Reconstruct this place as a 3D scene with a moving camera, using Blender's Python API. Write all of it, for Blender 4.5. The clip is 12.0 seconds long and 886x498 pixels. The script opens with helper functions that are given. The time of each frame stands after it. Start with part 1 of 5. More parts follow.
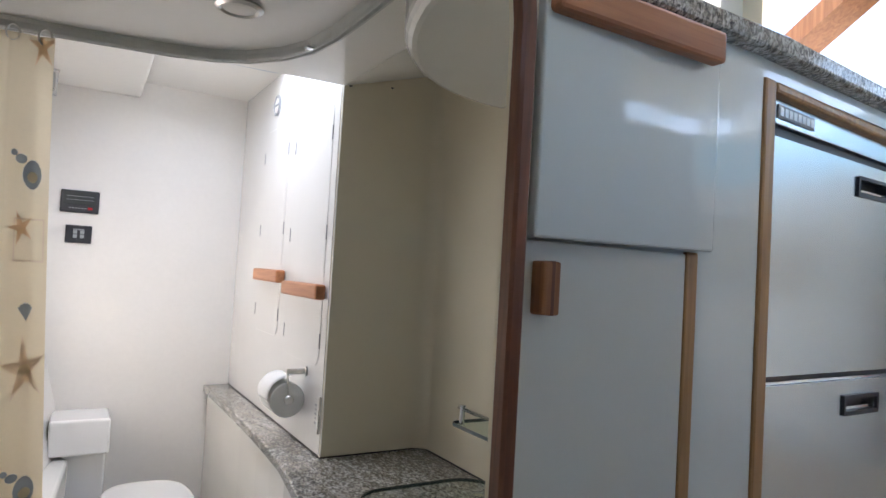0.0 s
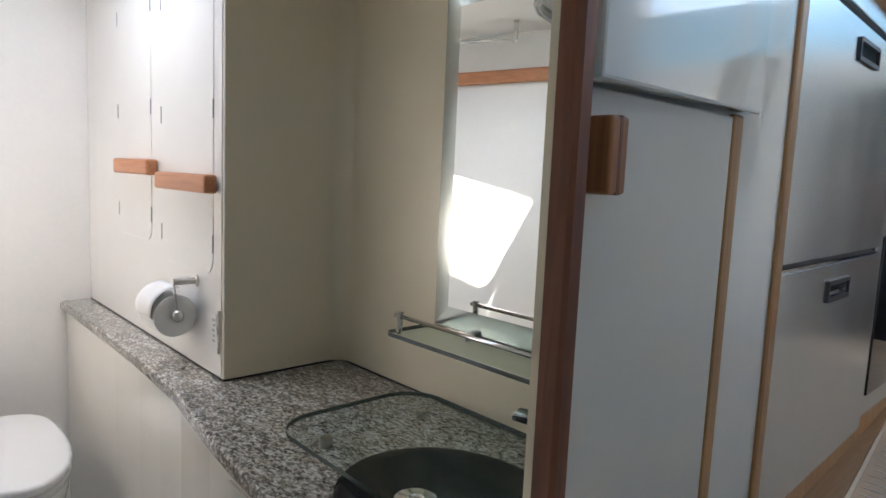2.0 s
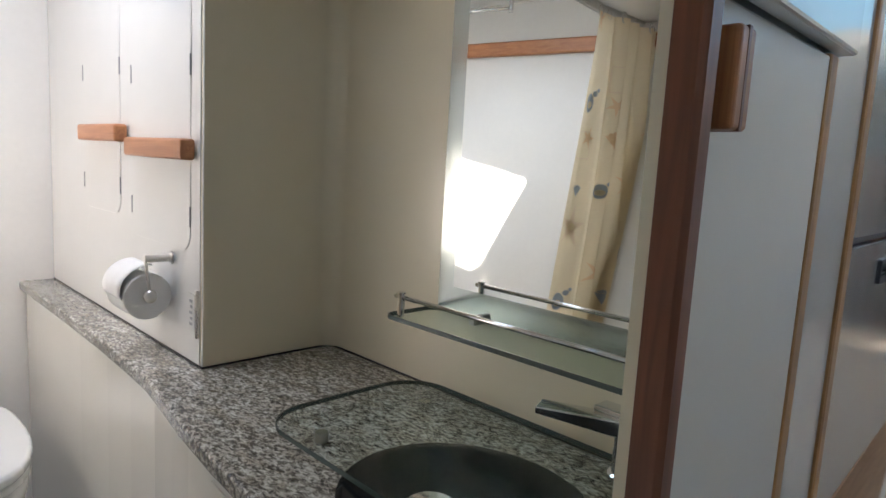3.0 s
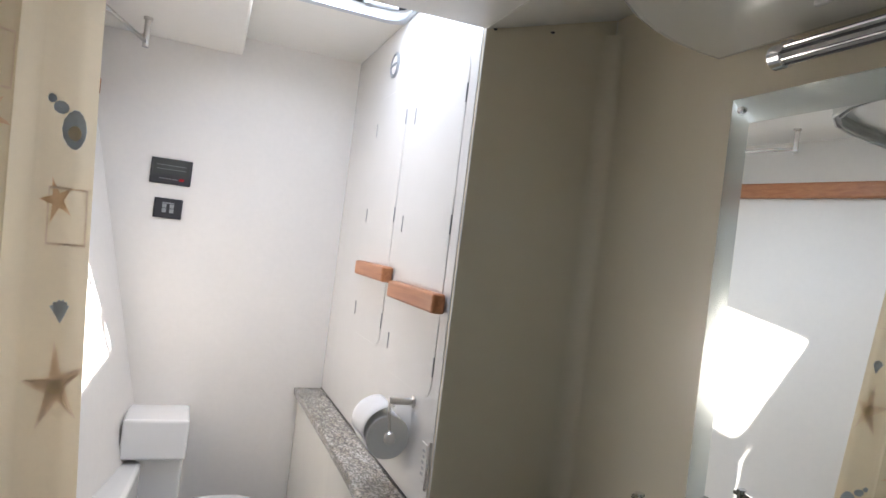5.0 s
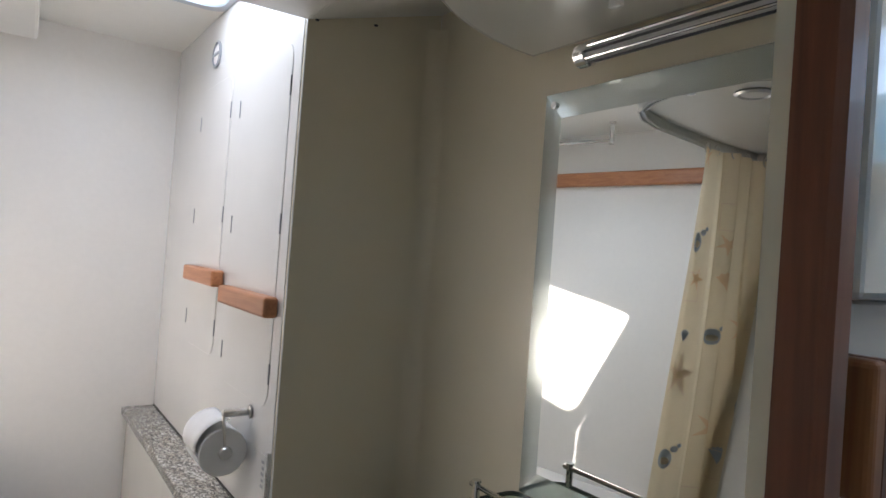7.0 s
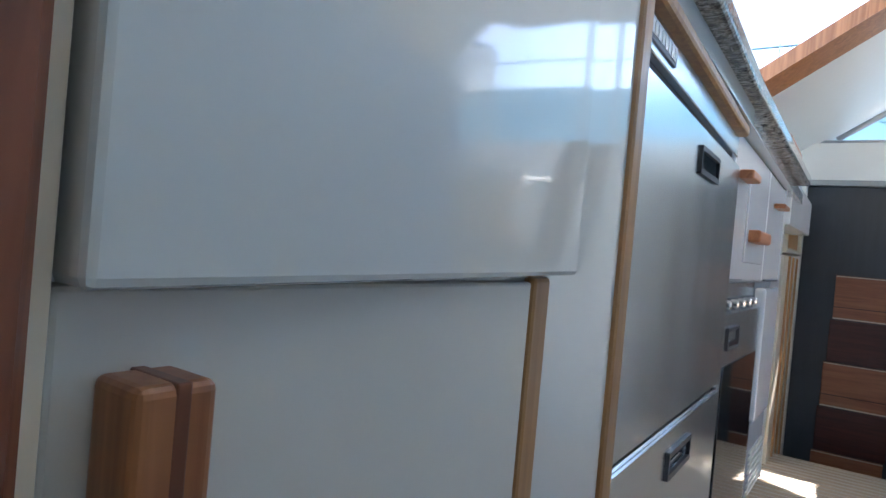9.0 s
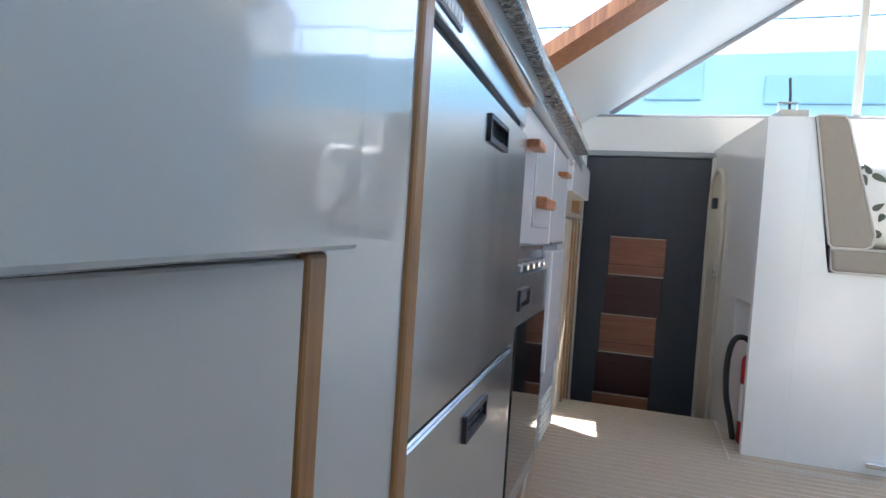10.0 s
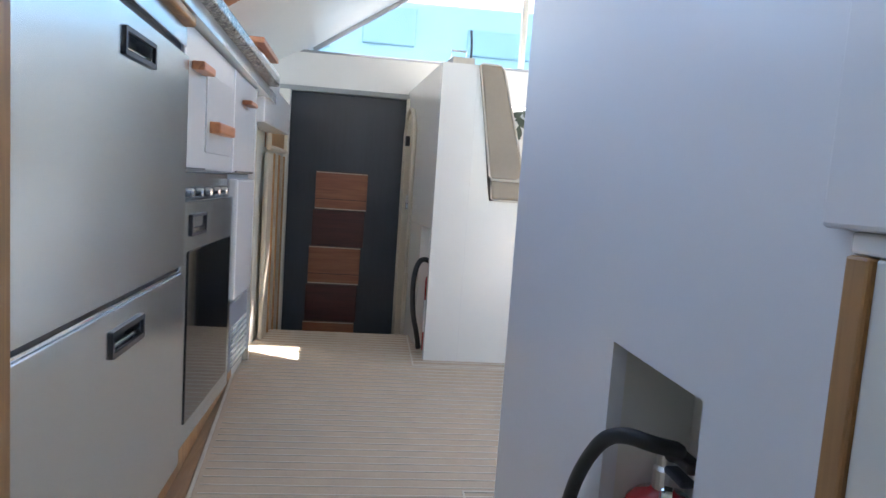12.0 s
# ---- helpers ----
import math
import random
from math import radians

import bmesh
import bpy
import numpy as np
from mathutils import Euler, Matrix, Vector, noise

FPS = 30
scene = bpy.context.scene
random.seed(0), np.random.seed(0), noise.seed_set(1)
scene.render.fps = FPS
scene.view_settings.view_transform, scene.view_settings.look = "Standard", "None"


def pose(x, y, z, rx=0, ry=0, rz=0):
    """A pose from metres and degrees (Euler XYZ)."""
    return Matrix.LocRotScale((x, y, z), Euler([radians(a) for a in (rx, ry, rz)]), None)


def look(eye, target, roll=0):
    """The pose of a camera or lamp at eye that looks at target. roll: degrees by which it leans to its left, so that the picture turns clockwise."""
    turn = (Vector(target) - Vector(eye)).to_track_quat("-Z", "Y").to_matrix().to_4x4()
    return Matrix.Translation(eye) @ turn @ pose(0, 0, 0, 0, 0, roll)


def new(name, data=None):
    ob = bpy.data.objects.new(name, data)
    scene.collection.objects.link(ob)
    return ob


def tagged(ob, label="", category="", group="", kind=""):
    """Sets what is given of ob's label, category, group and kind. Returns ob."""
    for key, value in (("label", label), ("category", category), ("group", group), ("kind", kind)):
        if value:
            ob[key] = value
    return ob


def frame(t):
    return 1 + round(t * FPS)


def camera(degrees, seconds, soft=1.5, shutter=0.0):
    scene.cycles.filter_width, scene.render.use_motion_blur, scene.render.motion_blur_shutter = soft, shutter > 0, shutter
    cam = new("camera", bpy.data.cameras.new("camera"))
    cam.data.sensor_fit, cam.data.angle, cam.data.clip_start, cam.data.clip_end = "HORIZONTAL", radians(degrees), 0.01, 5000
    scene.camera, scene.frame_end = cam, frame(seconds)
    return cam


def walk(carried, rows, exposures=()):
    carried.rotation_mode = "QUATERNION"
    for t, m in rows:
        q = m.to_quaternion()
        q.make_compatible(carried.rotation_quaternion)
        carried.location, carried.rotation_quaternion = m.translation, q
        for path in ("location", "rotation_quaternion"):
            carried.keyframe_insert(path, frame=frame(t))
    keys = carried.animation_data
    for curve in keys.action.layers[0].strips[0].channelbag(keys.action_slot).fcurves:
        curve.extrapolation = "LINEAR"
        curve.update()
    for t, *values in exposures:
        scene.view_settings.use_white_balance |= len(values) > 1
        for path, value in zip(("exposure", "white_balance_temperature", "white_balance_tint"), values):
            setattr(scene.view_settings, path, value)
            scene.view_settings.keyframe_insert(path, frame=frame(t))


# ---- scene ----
cam = camera(70.1, 12.0)
PATH = [
    (0, (0.038, -0.022, 1.365), (1.059, 1.696, 1.444), 3.3),
    (0.5, (0.023, 0.053, 1.366), (1.142, 1.71, 1.408), 3.5),
    (1, (0.021, 0.111, 1.364), (1.229, 1.705, 1.352), 3.7),
    (1.5, (0.03, 0.165, 1.356), (1.328, 1.682, 1.25), 2.9),
    (2, (0.071, 0.231, 1.335), (1.419, 1.692, 1.111), 2.5),
    (2.5, (0.095, 0.294, 1.306), (1.486, 1.704, 1.026), 3.0),
    (2.7, (0.1, 0.316, 1.298), (1.506, 1.711, 1.018), 3.3),
    (4.3, (0.128, 0.416, 1.367), (1.336, 2.009, 1.326), 3.1),
    (4.5, (0.124, 0.38, 1.386), (1.217, 2.055, 1.361), 2.2),
    (5, (0.142, 0.382, 1.401), (0.883, 2.24, 1.409), 7.0),
    (5.5, (0.177, 0.476, 1.41), (0.731, 2.397, 1.398), 6.9),
    (6, (0.165, 0.455, 1.404), (0.804, 2.35, 1.412), 5.5),
    (6.5, (0.171, 0.38, 1.424), (1.035, 2.184, 1.424), 4.5),
    (7, (0.182, 0.383, 1.413), (1.328, 2.021, 1.442), 4.2),
    (7.2, (0.198, 0.382, 1.409), (1.427, 1.96, 1.449), 4.3),
    (8.8, (0.362, 0.346, 1.427), (1.949, 1.563, 1.41), 5.3),
    (9, (0.38, 0.343, 1.427), (2.021, 1.485, 1.403), 5.1),
    (9.5, (0.411, 0.342, 1.428), (2.2, 1.235, 1.378), 4.3),
    (10, (0.422, 0.342, 1.43), (2.326, 0.949, 1.355), 3.7),
    (10.5, (0.423, 0.348, 1.43), (2.392, 0.684, 1.335), 3.2),
    (11, (0.413, 0.336, 1.427), (2.406, 0.454, 1.308), 3.2),
    (11.5, (0.396, 0.299, 1.418), (2.389, 0.237, 1.268), 3.7),
    (12, (0.365, 0.229, 1.407), (2.342, 0.001, 1.207), 4.0),
]
walk(cam, [(t, look(e, a, r)) for t, e, a, r in PATH],
     exposures=[(0, 2.15, 6450, 16), (2.7, 2.2, 6550, 15), (4.3, 2.35, 6520, 16), (5.2, 1.97, 6450, 16), (6.0, 1.85, 6480, 16), (6.5, 1.85, 6480, 16), (7.2, 1.7, 6480, 15), (8.8, 2.28, 5960, 14), (9.5, 2.38, 6000, 15), (10.5, 2.34, 6100, 17), (12, 2.45, 6250, 17)])

# ---- light ----
SUN_WAY = Vector((-0.598, 0.366, -1.0)).normalized()
world = bpy.data.worlds.new("sky")
scene.world = world
world.use_nodes = True
wn = world.node_tree.nodes
sky = wn.new("ShaderNodeTexSky")
sky.sky_type = 'NISHITA'
sky.sun_disc = False
sky.sun_elevation = math.asin(-SUN_WAY.z)
sky.sun_rotation = math.atan2(-SUN_WAY.x, -SUN_WAY.y)
world.node_tree.links.new(sky.outputs[0], wn["Background"].inputs[0])
wn["Background"].inputs[1].default_value = 0.15
sun_data = bpy.data.lights.new("sun", 'SUN')
sun_data.energy = 5.0
sun_data.angle = radians(0.5)
sun_data.color = (1.0, 0.96, 0.9)
sun = new("sun", sun_data)
sun.matrix_world = look((6, -2, 9), Vector((6, -2, 9)) + SUN_WAY)


def window_light(name, x, y, z, sx, sy, way, power, color=(0.86, 0.93, 1.0)):
    """Daylight that comes in by an opening."""
    data = bpy.data.lights.new(name, 'AREA')
    data.shape, data.size, data.size_y = 'RECTANGLE', sx, sy
    data.energy, data.color = power, color
    ob = new(name, data)
    ob.matrix_world = look((x, y, z), Vector((x, y, z)) + Vector(way))
    return ob


window_light("hatch_daylight", 0.41, 1.77, 2.06, 0.38, 0.52, (0, 0, -1), 1.7)


# ---- materials ----
def mat(name, color, rough=0.5, metal=0.0, coat=0.0, bump=0.0, scale=30.0, vary=0.06, spec=0.5, trans=0.0, stretch=(1, 1, 1)):
    """A surface with colour drift at two scales and fine relief."""
    m = bpy.data.materials.new(name)
    m.use_nodes = True
    n, l = m.node_tree.nodes, m.node_tree.links
    b = n["Principled BSDF"]
    b.inputs["Roughness"].default_value = rough
    b.inputs["Metallic"].default_value = metal
    b.inputs["Coat Weight"].default_value = coat
    b.inputs["Coat Roughness"].default_value = 0.04
    b.inputs["Specular IOR Level"].default_value = spec
    b.inputs["Transmission Weight"].default_value = trans
    tc = n.new("ShaderNodeTexCoord")
    mp = n.new("ShaderNodeMapping")
    mp.inputs["Scale"].default_value = stretch
    l.new(tc.outputs["Object"], mp.inputs[0])
    big = n.new("ShaderNodeTexNoise")
    big.inputs["Scale"].default_value = scale * 0.12
    big.inputs["Detail"].default_value = 4
    fine = n.new("ShaderNodeTexNoise")
    fine.inputs["Scale"].default_value = scale
    fine.inputs["Detail"].default_value = 6
    l.new(mp.outputs[0], big.inputs[0])
    l.new(mp.outputs[0], fine.inputs[0])
    add = n.new("ShaderNodeMath")
    add.operation = 'ADD'
    l.new(big.outputs[0], add.inputs[0])
    l.new(fine.outputs[0], add.inputs[1])
    ramp = n.new("ShaderNodeValToRGB")
    ramp.color_ramp.elements[0].position, ramp.color_ramp.elements[1].position = 0.3, 0.75
    half = n.new("ShaderNodeMath")
    half.operation = 'MULTIPLY'
    half.inputs[1].default_value = 0.5
    l.new(add.outputs[0], half.inputs[0])
    l.new(half.outputs[0], ramp.inputs[0])
    ramp.color_ramp.elements[0].color = (*[c * (1 - vary) for c in color], 1)
    ramp.color_ramp.elements[1].color = (*[min(1, c * (1 + vary)) for c in color], 1)
    l.new(ramp.outputs[0], b.inputs["Base Color"])
    rr = n.new("ShaderNodeMapRange")
    rr.inputs["To Min"].default_value, rr.inputs["To Max"].default_value = rough * 0.85, min(1, rough * 1.15)
    l.new(big.outputs[0], rr.inputs[0])
    l.new(rr.outputs[0], b.inputs["Roughness"])
    if bump:
        bp = n.new("ShaderNodeBump")
        bp.inputs["Strength"].default_value = bump
        bp.inputs["Distance"].default_value = 0.001
        l.new(fine.outputs[0], bp.inputs["Height"])
        l.new(bp.outputs[0], b.inputs["Normal"])
    return m


def wood_mat(name, light, dark, rough=0.4, along=2, coat=0.15, bands=26.0):
    """Varnished timber with the grain along one axis."""
    m = mat(name, light, rough, coat=coat, bump=0.15, scale=90)
    n, l = m.node_tree.nodes, m.node_tree.links
    mp = n["Mapping"]
    s = [1.0, 1.0, 1.0]
    s[along] = 0.06
    mp.inputs["Scale"].default_value = s
    wave = n.new("ShaderNodeTexNoise")
    wave.inputs["Scale"].default_value = bands * 3
    wave.inputs["Detail"].default_value = 8
    wave.inputs["Distortion"].default_value = 1.2
    l.new(mp.outputs[0], wave.inputs[0])
    info = n.new("ShaderNodeObjectInfo")
    ramp = n.new("ShaderNodeValToRGB")
    ramp.color_ramp.elements[0].position, ramp.color_ramp.elements[1].position = 0.32, 0.68
    ramp.color_ramp.elements[0].color, ramp.color_ramp.elements[1].color = (*dark, 1), (*light, 1)
    l.new(wave.outputs[0], ramp.inputs[0])
    hsv = n.new("ShaderNodeHueSaturation")
    rng = n.new("ShaderNodeMapRange")
    rng.inputs["To Min"].default_value, rng.inputs["To Max"].default_value = 0.88, 1.12
    l.new(info.outputs["Random"], rng.inputs[0])
    l.new(rng.outputs[0], hsv.inputs["Value"])
    l.new(ramp.outputs[0], hsv.inputs["Color"])
    l.new(hsv.outputs[0], n["Principled BSDF"].inputs["Base Color"])
    return m


def granite_mat():
    m = mat("granite", (0.3, 0.29, 0.27), 0.12, coat=0.3, scale=200)
    n, l = m.node_tree.nodes, m.node_tree.links
    tc = n["Texture Coordinate"]
    noise_a = n.new("ShaderNodeTexNoise")
    noise_a.inputs["Scale"].default_value = 115
    noise_a.inputs["Detail"].default_value = 5
    noise_a.inputs["Roughness"].default_value = 0.65
    noise_a.inputs["Distortion"].default_value = 0.6
    st = n.new("ShaderNodeMapping")
    st.inputs["Scale"].default_value = (1.6, 0.9, 1.2)
    st.inputs["Rotation"].default_value = (0, 0, 0.9)
    l.new(tc.outputs["Object"], st.inputs[0])
    l.new(st.outputs[0], noise_a.inputs[0])
    ra = n.new("ShaderNodeValToRGB")
    e = ra.color_ramp.elements
    e[0].position, e[0].color = 0.36, (0.03, 0.028, 0.027, 1)
    e[1].position, e[1].color = 0.66, (0.66, 0.65, 0.61, 1)
    mid = e.new(0.46)
    mid.color = (0.20, 0.19, 0.17, 1)
    mid = e.new(0.54)
    mid.color = (0.43, 0.42, 0.385, 1)
    l.new(noise_a.outputs[0], ra.inputs[0])
    noise_b = n.new("ShaderNodeTexNoise")
    noise_b.inputs["Scale"].default_value = 28
    noise_b.inputs["Detail"].default_value = 4
    l.new(st.outputs[0], noise_b.inputs[0])
    rb = n.new("ShaderNodeValToRGB")
    rb.color_ramp.elements[0].position, rb.color_ramp.elements[0].color = 0.35, (0.80, 0.74, 0.67, 1)
    rb.color_ramp.elements[1].position, rb.color_ramp.elements[1].color = 0.62, (1.08, 1.07, 1.05, 1)
    l.new(noise_b.outputs[0], rb.inputs[0])
    mix = n.new("ShaderNodeMix")
    mix.data_type, mix.blend_type = 'RGBA', 'MULTIPLY'
    mix.inputs[0].default_value = 1.0
    l.new(ra.outputs[0], mix.inputs[6])
    l.new(rb.outputs[0], mix.inputs[7])
    l.new(mix.outputs[2], n["Principled BSDF"].inputs["Base Color"])
    return m


def glass_mat(name, tint, rough=0.0):
    m = bpy.data.materials.new(name)
    m.use_nodes = True
    n, l = m.node_tree.nodes, m.node_tree.links
    n.remove(n["Principled BSDF"])
    tr, gl, mx = n.new("ShaderNodeBsdfTransparent"), n.new("ShaderNodeBsdfGlossy"), n.new("ShaderNodeMixShader")
    tr.inputs[0].default_value = (*tint, 1)
    gl.inputs["Roughness"].default_value = max(rough, 0.01)
    mx.inputs[0].default_value = 0.03
    l.new(tr.outputs[0], mx.inputs[1])
    l.new(gl.outputs[0], mx.inputs[2])
    l.new(mx.outputs[0], n["Material Output"].inputs[0])
    return m


def fabric_mat(name, color, through_light=0.3, scale=600):
    m = mat(name, color, 0.85, bump=0.4, scale=scale, vary=0.05, spec=0.2)
    n, l = m.node_tree.nodes, m.node_tree.links
    tl = n.new("ShaderNodeBsdfTranslucent")
    tl.inputs[0].default_value = (*color, 1)
    mx = n.new("ShaderNodeMixShader")
    mx.inputs[0].default_value = through_light
    l.new(n["Principled BSDF"].outputs[0], mx.inputs[1])
    l.new(tl.outputs[0], mx.inputs[2])
    l.new(mx.outputs[0], n["Material Output"].inputs[0])
    return m


def glow_mat(name, color, strength):
    m = bpy.data.materials.new(name)
    m.use_nodes = True
    b = m.node_tree.nodes["Principled BSDF"]
    b.inputs["Base Color"].default_value = (*color, 1)
    b.inputs["Emission Color"].default_value = (*color, 1)
    b.inputs["Emission Strength"].default_value = strength
    return m


WHITE = mat("white_gelcoat", (0.81, 0.80, 0.77), 0.22, coat=0.5, scale=12, vary=0.02)
GLOSS = mat("glossy_white_panel", (0.70, 0.735, 0.70), 0.12, coat=1.0, scale=8, vary=0.02)
SATINW = mat("satin_white_gelcoat", (0.74, 0.75, 0.76), 0.36, coat=0.12, scale=14, vary=0.006)
MATT = mat("satin_white_panel", (0.74, 0.73, 0.66), 0.37, coat=0.2, bump=0.03, scale=25, vary=0.02)
CREAM = mat("cream_gelcoat", (0.85, 0.765, 0.585), 0.36, coat=0.3, scale=12, vary=0.02)
PANELW = mat("warm_white_gelcoat", (0.80, 0.78, 0.71), 0.2, coat=0.4, scale=12, vary=0.02)
WALLW = mat("white_lining", (0.85, 0.815, 0.765), 0.45, bump=0.05, scale=60, vary=0.025)
HEADL = mat("headliner", (0.84, 0.82, 0.77), 0.3, bump=0.03, scale=40, vary=0.02)
TEAK = wood_mat("teak_trim", (0.47, 0.20, 0.075), (0.30, 0.11, 0.04))
TEAKX = wood_mat("teak_rail", (0.55, 0.22, 0.09), (0.42, 0.15, 0.06), along=0)
TEAKY = wood_mat("teak_bar", (0.58, 0.25, 0.11), (0.46, 0.18, 0.08), along=1)
MAHOG = wood_mat("mahogany", (0.24, 0.085, 0.04), (0.13, 0.045, 0.022))
OAK = wood_mat("oak_edge", (0.50, 0.27, 0.10), (0.36, 0.18, 0.07))
BOARD = wood_mat("pale_board", (0.66, 0.60, 0.48), (0.56, 0.50, 0.39))
INLAY = wood_mat("teak_inlay", (0.36, 0.15, 0.075), (0.25, 0.095, 0.05), along=1)
ROSE = wood_mat("dark_inlay", (0.075, 0.022, 0.02), (0.04, 0.012, 0.012), along=1)
BLACKDOOR = mat("black_stained_door", (0.042, 0.050, 0.062), 0.45, bump=0.1, scale=80, vary=0.15, stretch=(1, 1, 0.1))
STEEL = mat("brushed_steel", (0.66, 0.72, 0.76), 0.24, metal=1.0, bump=0.02, scale=260, vary=0.03, stretch=(1, 1, 0.03))
sn, sl = STEEL.node_tree.nodes, STEEL.node_tree.links
waves = sn.new("ShaderNodeTexNoise")
waves.inputs["Scale"].default_value = 5.0
waves.inputs["Detail"].default_value = 1.0
swell = sn.new("ShaderNodeBump")
swell.inputs["Strength"].default_value = 0.35
swell.inputs["Distance"].default_value = 0.006
sl.new(sn["Texture Coordinate"].outputs["Object"], waves.inputs[0])
sl.new(waves.outputs[0], swell.inputs["Height"])
sl.new(sn["Bump"].outputs[0], swell.inputs["Normal"])
sl.new(swell.outputs[0], sn["Principled BSDF"].inputs["Normal"])
CHROME = mat("chrome", (0.82, 0.82, 0.82), 0.08, metal=1.0, vary=0.01)
SATIN = mat("satin_nickel", (0.62, 0.60, 0.57), 0.28, metal=1.0, vary=0.02)
DARK = mat("dark_plastic", (0.035, 0.035, 0.04), 0.4, vary=0.1)
GREYP = mat("grey_plastic", (0.30, 0.31, 0.32), 0.45, vary=0.05)
RUBBER = mat("black_rubber", (0.02, 0.02, 0.02), 0.55, bump=0.1, scale=200, vary=0.1)
GAPG = mat("gap_grey", (0.64, 0.63, 0.60), 0.6, vary=0.05)
GREYTRIM = mat("grey_seal", (0.34, 0.36, 0.36), 0.4, vary=0.05)
PORCELAIN = mat("porcelain", (0.83, 0.83, 0.82), 0.12, coat=0.6, vary=0.01)
PAPER = mat("tissue_paper", (0.84, 0.83, 0.81), 0.9, bump=0.4, scale=300, vary=0.03)
RED = mat("red_enamel", (0.50, 0.025, 0.03), 0.25, coat=0.6, vary=0.05)
GLASSDARK = mat("oven_glass", (0.012, 0.012, 0.013), 0.05, coat=0.6, vary=0.05)
BOWL = mat("black_glass_bowl", (0.008, 0.009, 0.011), 0.14, coat=0.0, vary=0.1, spec=0.16)
BEIGE = fabric_mat("beige_upholstery", (0.36, 0.31, 0.24), 0.0)
PIPING = mat("dark_piping", (0.06, 0.055, 0.05), 0.7, vary=0.1)
CURTAIN = fabric_mat("curtain_fabric", (0.84, 0.73, 0.54), 0.5, 900)
PRINT_BLUE = fabric_mat("blue_print", (0.42, 0.48, 0.57), 0.5)
PRINT_ORANGE = fabric_mat("orange_print", (0.83, 0.61, 0.41), 0.5)
PRINT_SAND = fabric_mat("sand_print", (0.81, 0.67, 0.53), 0.5)
PILLOW = fabric_mat("pillow_cloth", (0.74, 0.74, 0.70), 0.0)
LEAFPRINT = fabric_mat("leaf_print", (0.10, 0.12, 0.09), 0.0)
CARPET = mat("woven_floor", (0.50, 0.40, 0.29), 0.75, bump=0.5, scale=250, vary=0.1)
CAULK = mat("pale_caulk", (0.62, 0.57, 0.48), 0.7, vary=0.05)
GRANITE = granite_mat()
MIRROR = mat("mirror_silver", (0.86, 0.89, 0.87), 0.01, metal=1.0, vary=0.0)
FROST = mat("bevelled_glass_border", (0.62, 0.68, 0.65), 0.16, metal=0.85, vary=0.02)
CLEAR = glass_mat("clear_glass", (0.95, 0.98, 0.97))
GREENGLASS = glass_mat("green_shelf_glass", (0.88, 0.94, 0.92))
EDGEGLASS = mat("green_glass_edge", (0.075, 0.10, 0.09), 0.15, coat=0.6, vary=0.1)
TINT = glass_mat("tinted_hatch_glass", (0.80, 0.88, 0.95))


# ---- builders ----
SKEW = [False]   # the port run of lockers stands a few degrees off the centreline


def skewed(x):
    return 0.03 * (min(max(x, 0.87), 1.4665) - 0.87)


def sheer(x, z):
    """The worktop line drops a little towards the bow."""
    return -0.04 * max(0.0, x - 0.87) * min(1.0, max(0.0, (z - 1.56) / 0.08))


def part(name, bm, material, parent=None, label="", smooth=False):
    """Links a bmesh as one mesh object."""
    me = bpy.data.meshes.new(name)
    if SKEW[0]:
        for v in bm.verts:
            v.co.z += sheer(v.co.x, v.co.z)
            v.co.y += skewed(v.co.x)
    bmesh.ops.recalc_face_normals(bm, faces=bm.faces)
    bm.to_mesh(me)
    bm.free()
    me.materials.append(material)
    if smooth:
        me.shade_smooth()
    ob = new(name, me)
    if parent is not None:
        ob.parent = parent
    if label:
        tagged(ob, label)
    return ob


def structure(name, bm, material, label, category, smooth=False):
    return tagged(part(name, bm, material, None, "", smooth), label, category, kind="structure")


def thing(name, label, category, group=""):
    return tagged(new(name), label, category, group)


def bevel(bm, width, seg=2):
    if width > 0:
        bmesh.ops.bevel(bm, geom=list(bm.edges), offset=width, segments=seg, profile=0.5, affect='EDGES', clamp_overlap=True)
    return bm


def box(x0, x1, y0, y1, z0, z1, bev=0.003, seg=2):
    bm = bmesh.new()
    bmesh.ops.create_cube(bm, size=1.0)
    m = Matrix.Translation(((x0 + x1) / 2, (y0 + y1) / 2, (z0 + z1) / 2)) @ Matrix.Diagonal((abs(x1 - x0), abs(y1 - y0), abs(z1 - z0), 1))
    bmesh.ops.transform(bm, matrix=m, verts=bm.verts)
    return bevel(bm, bev, seg)


def prism(pts, axis, a, b, bev=0.0, seg=2):
    """A flat outline, drawn in the two other axes, carried along one axis from a to b."""
    bm = bmesh.new()
    def at(p, v):
        return {"x": (v, p[0], p[1]), "y": (p[0], v, p[1]), "z": (p[0], p[1], v)}[axis]
    low = [bm.verts.new(at(p, a)) for p in pts]
    high = [bm.verts.new(at(p, b)) for p in pts]
    bm.faces.new(low)
    bm.faces.new(high)
    for i in range(len(pts)):
        j = (i + 1) % len(pts)
        bm.faces.new((low[i], low[j], high[j], high[i]))
    bmesh.ops.recalc_face_normals(bm, faces=bm.faces)
    if bev:
        rim = [e for e in bm.edges if sum(len(f.verts) > 4 or len(pts) == 4 for f in e.link_faces) == 1 or len(pts) == 4]
        bmesh.ops.bevel(bm, geom=rim, offset=bev, segments=seg, profile=0.5, affect='EDGES', clamp_overlap=True)
    return bm


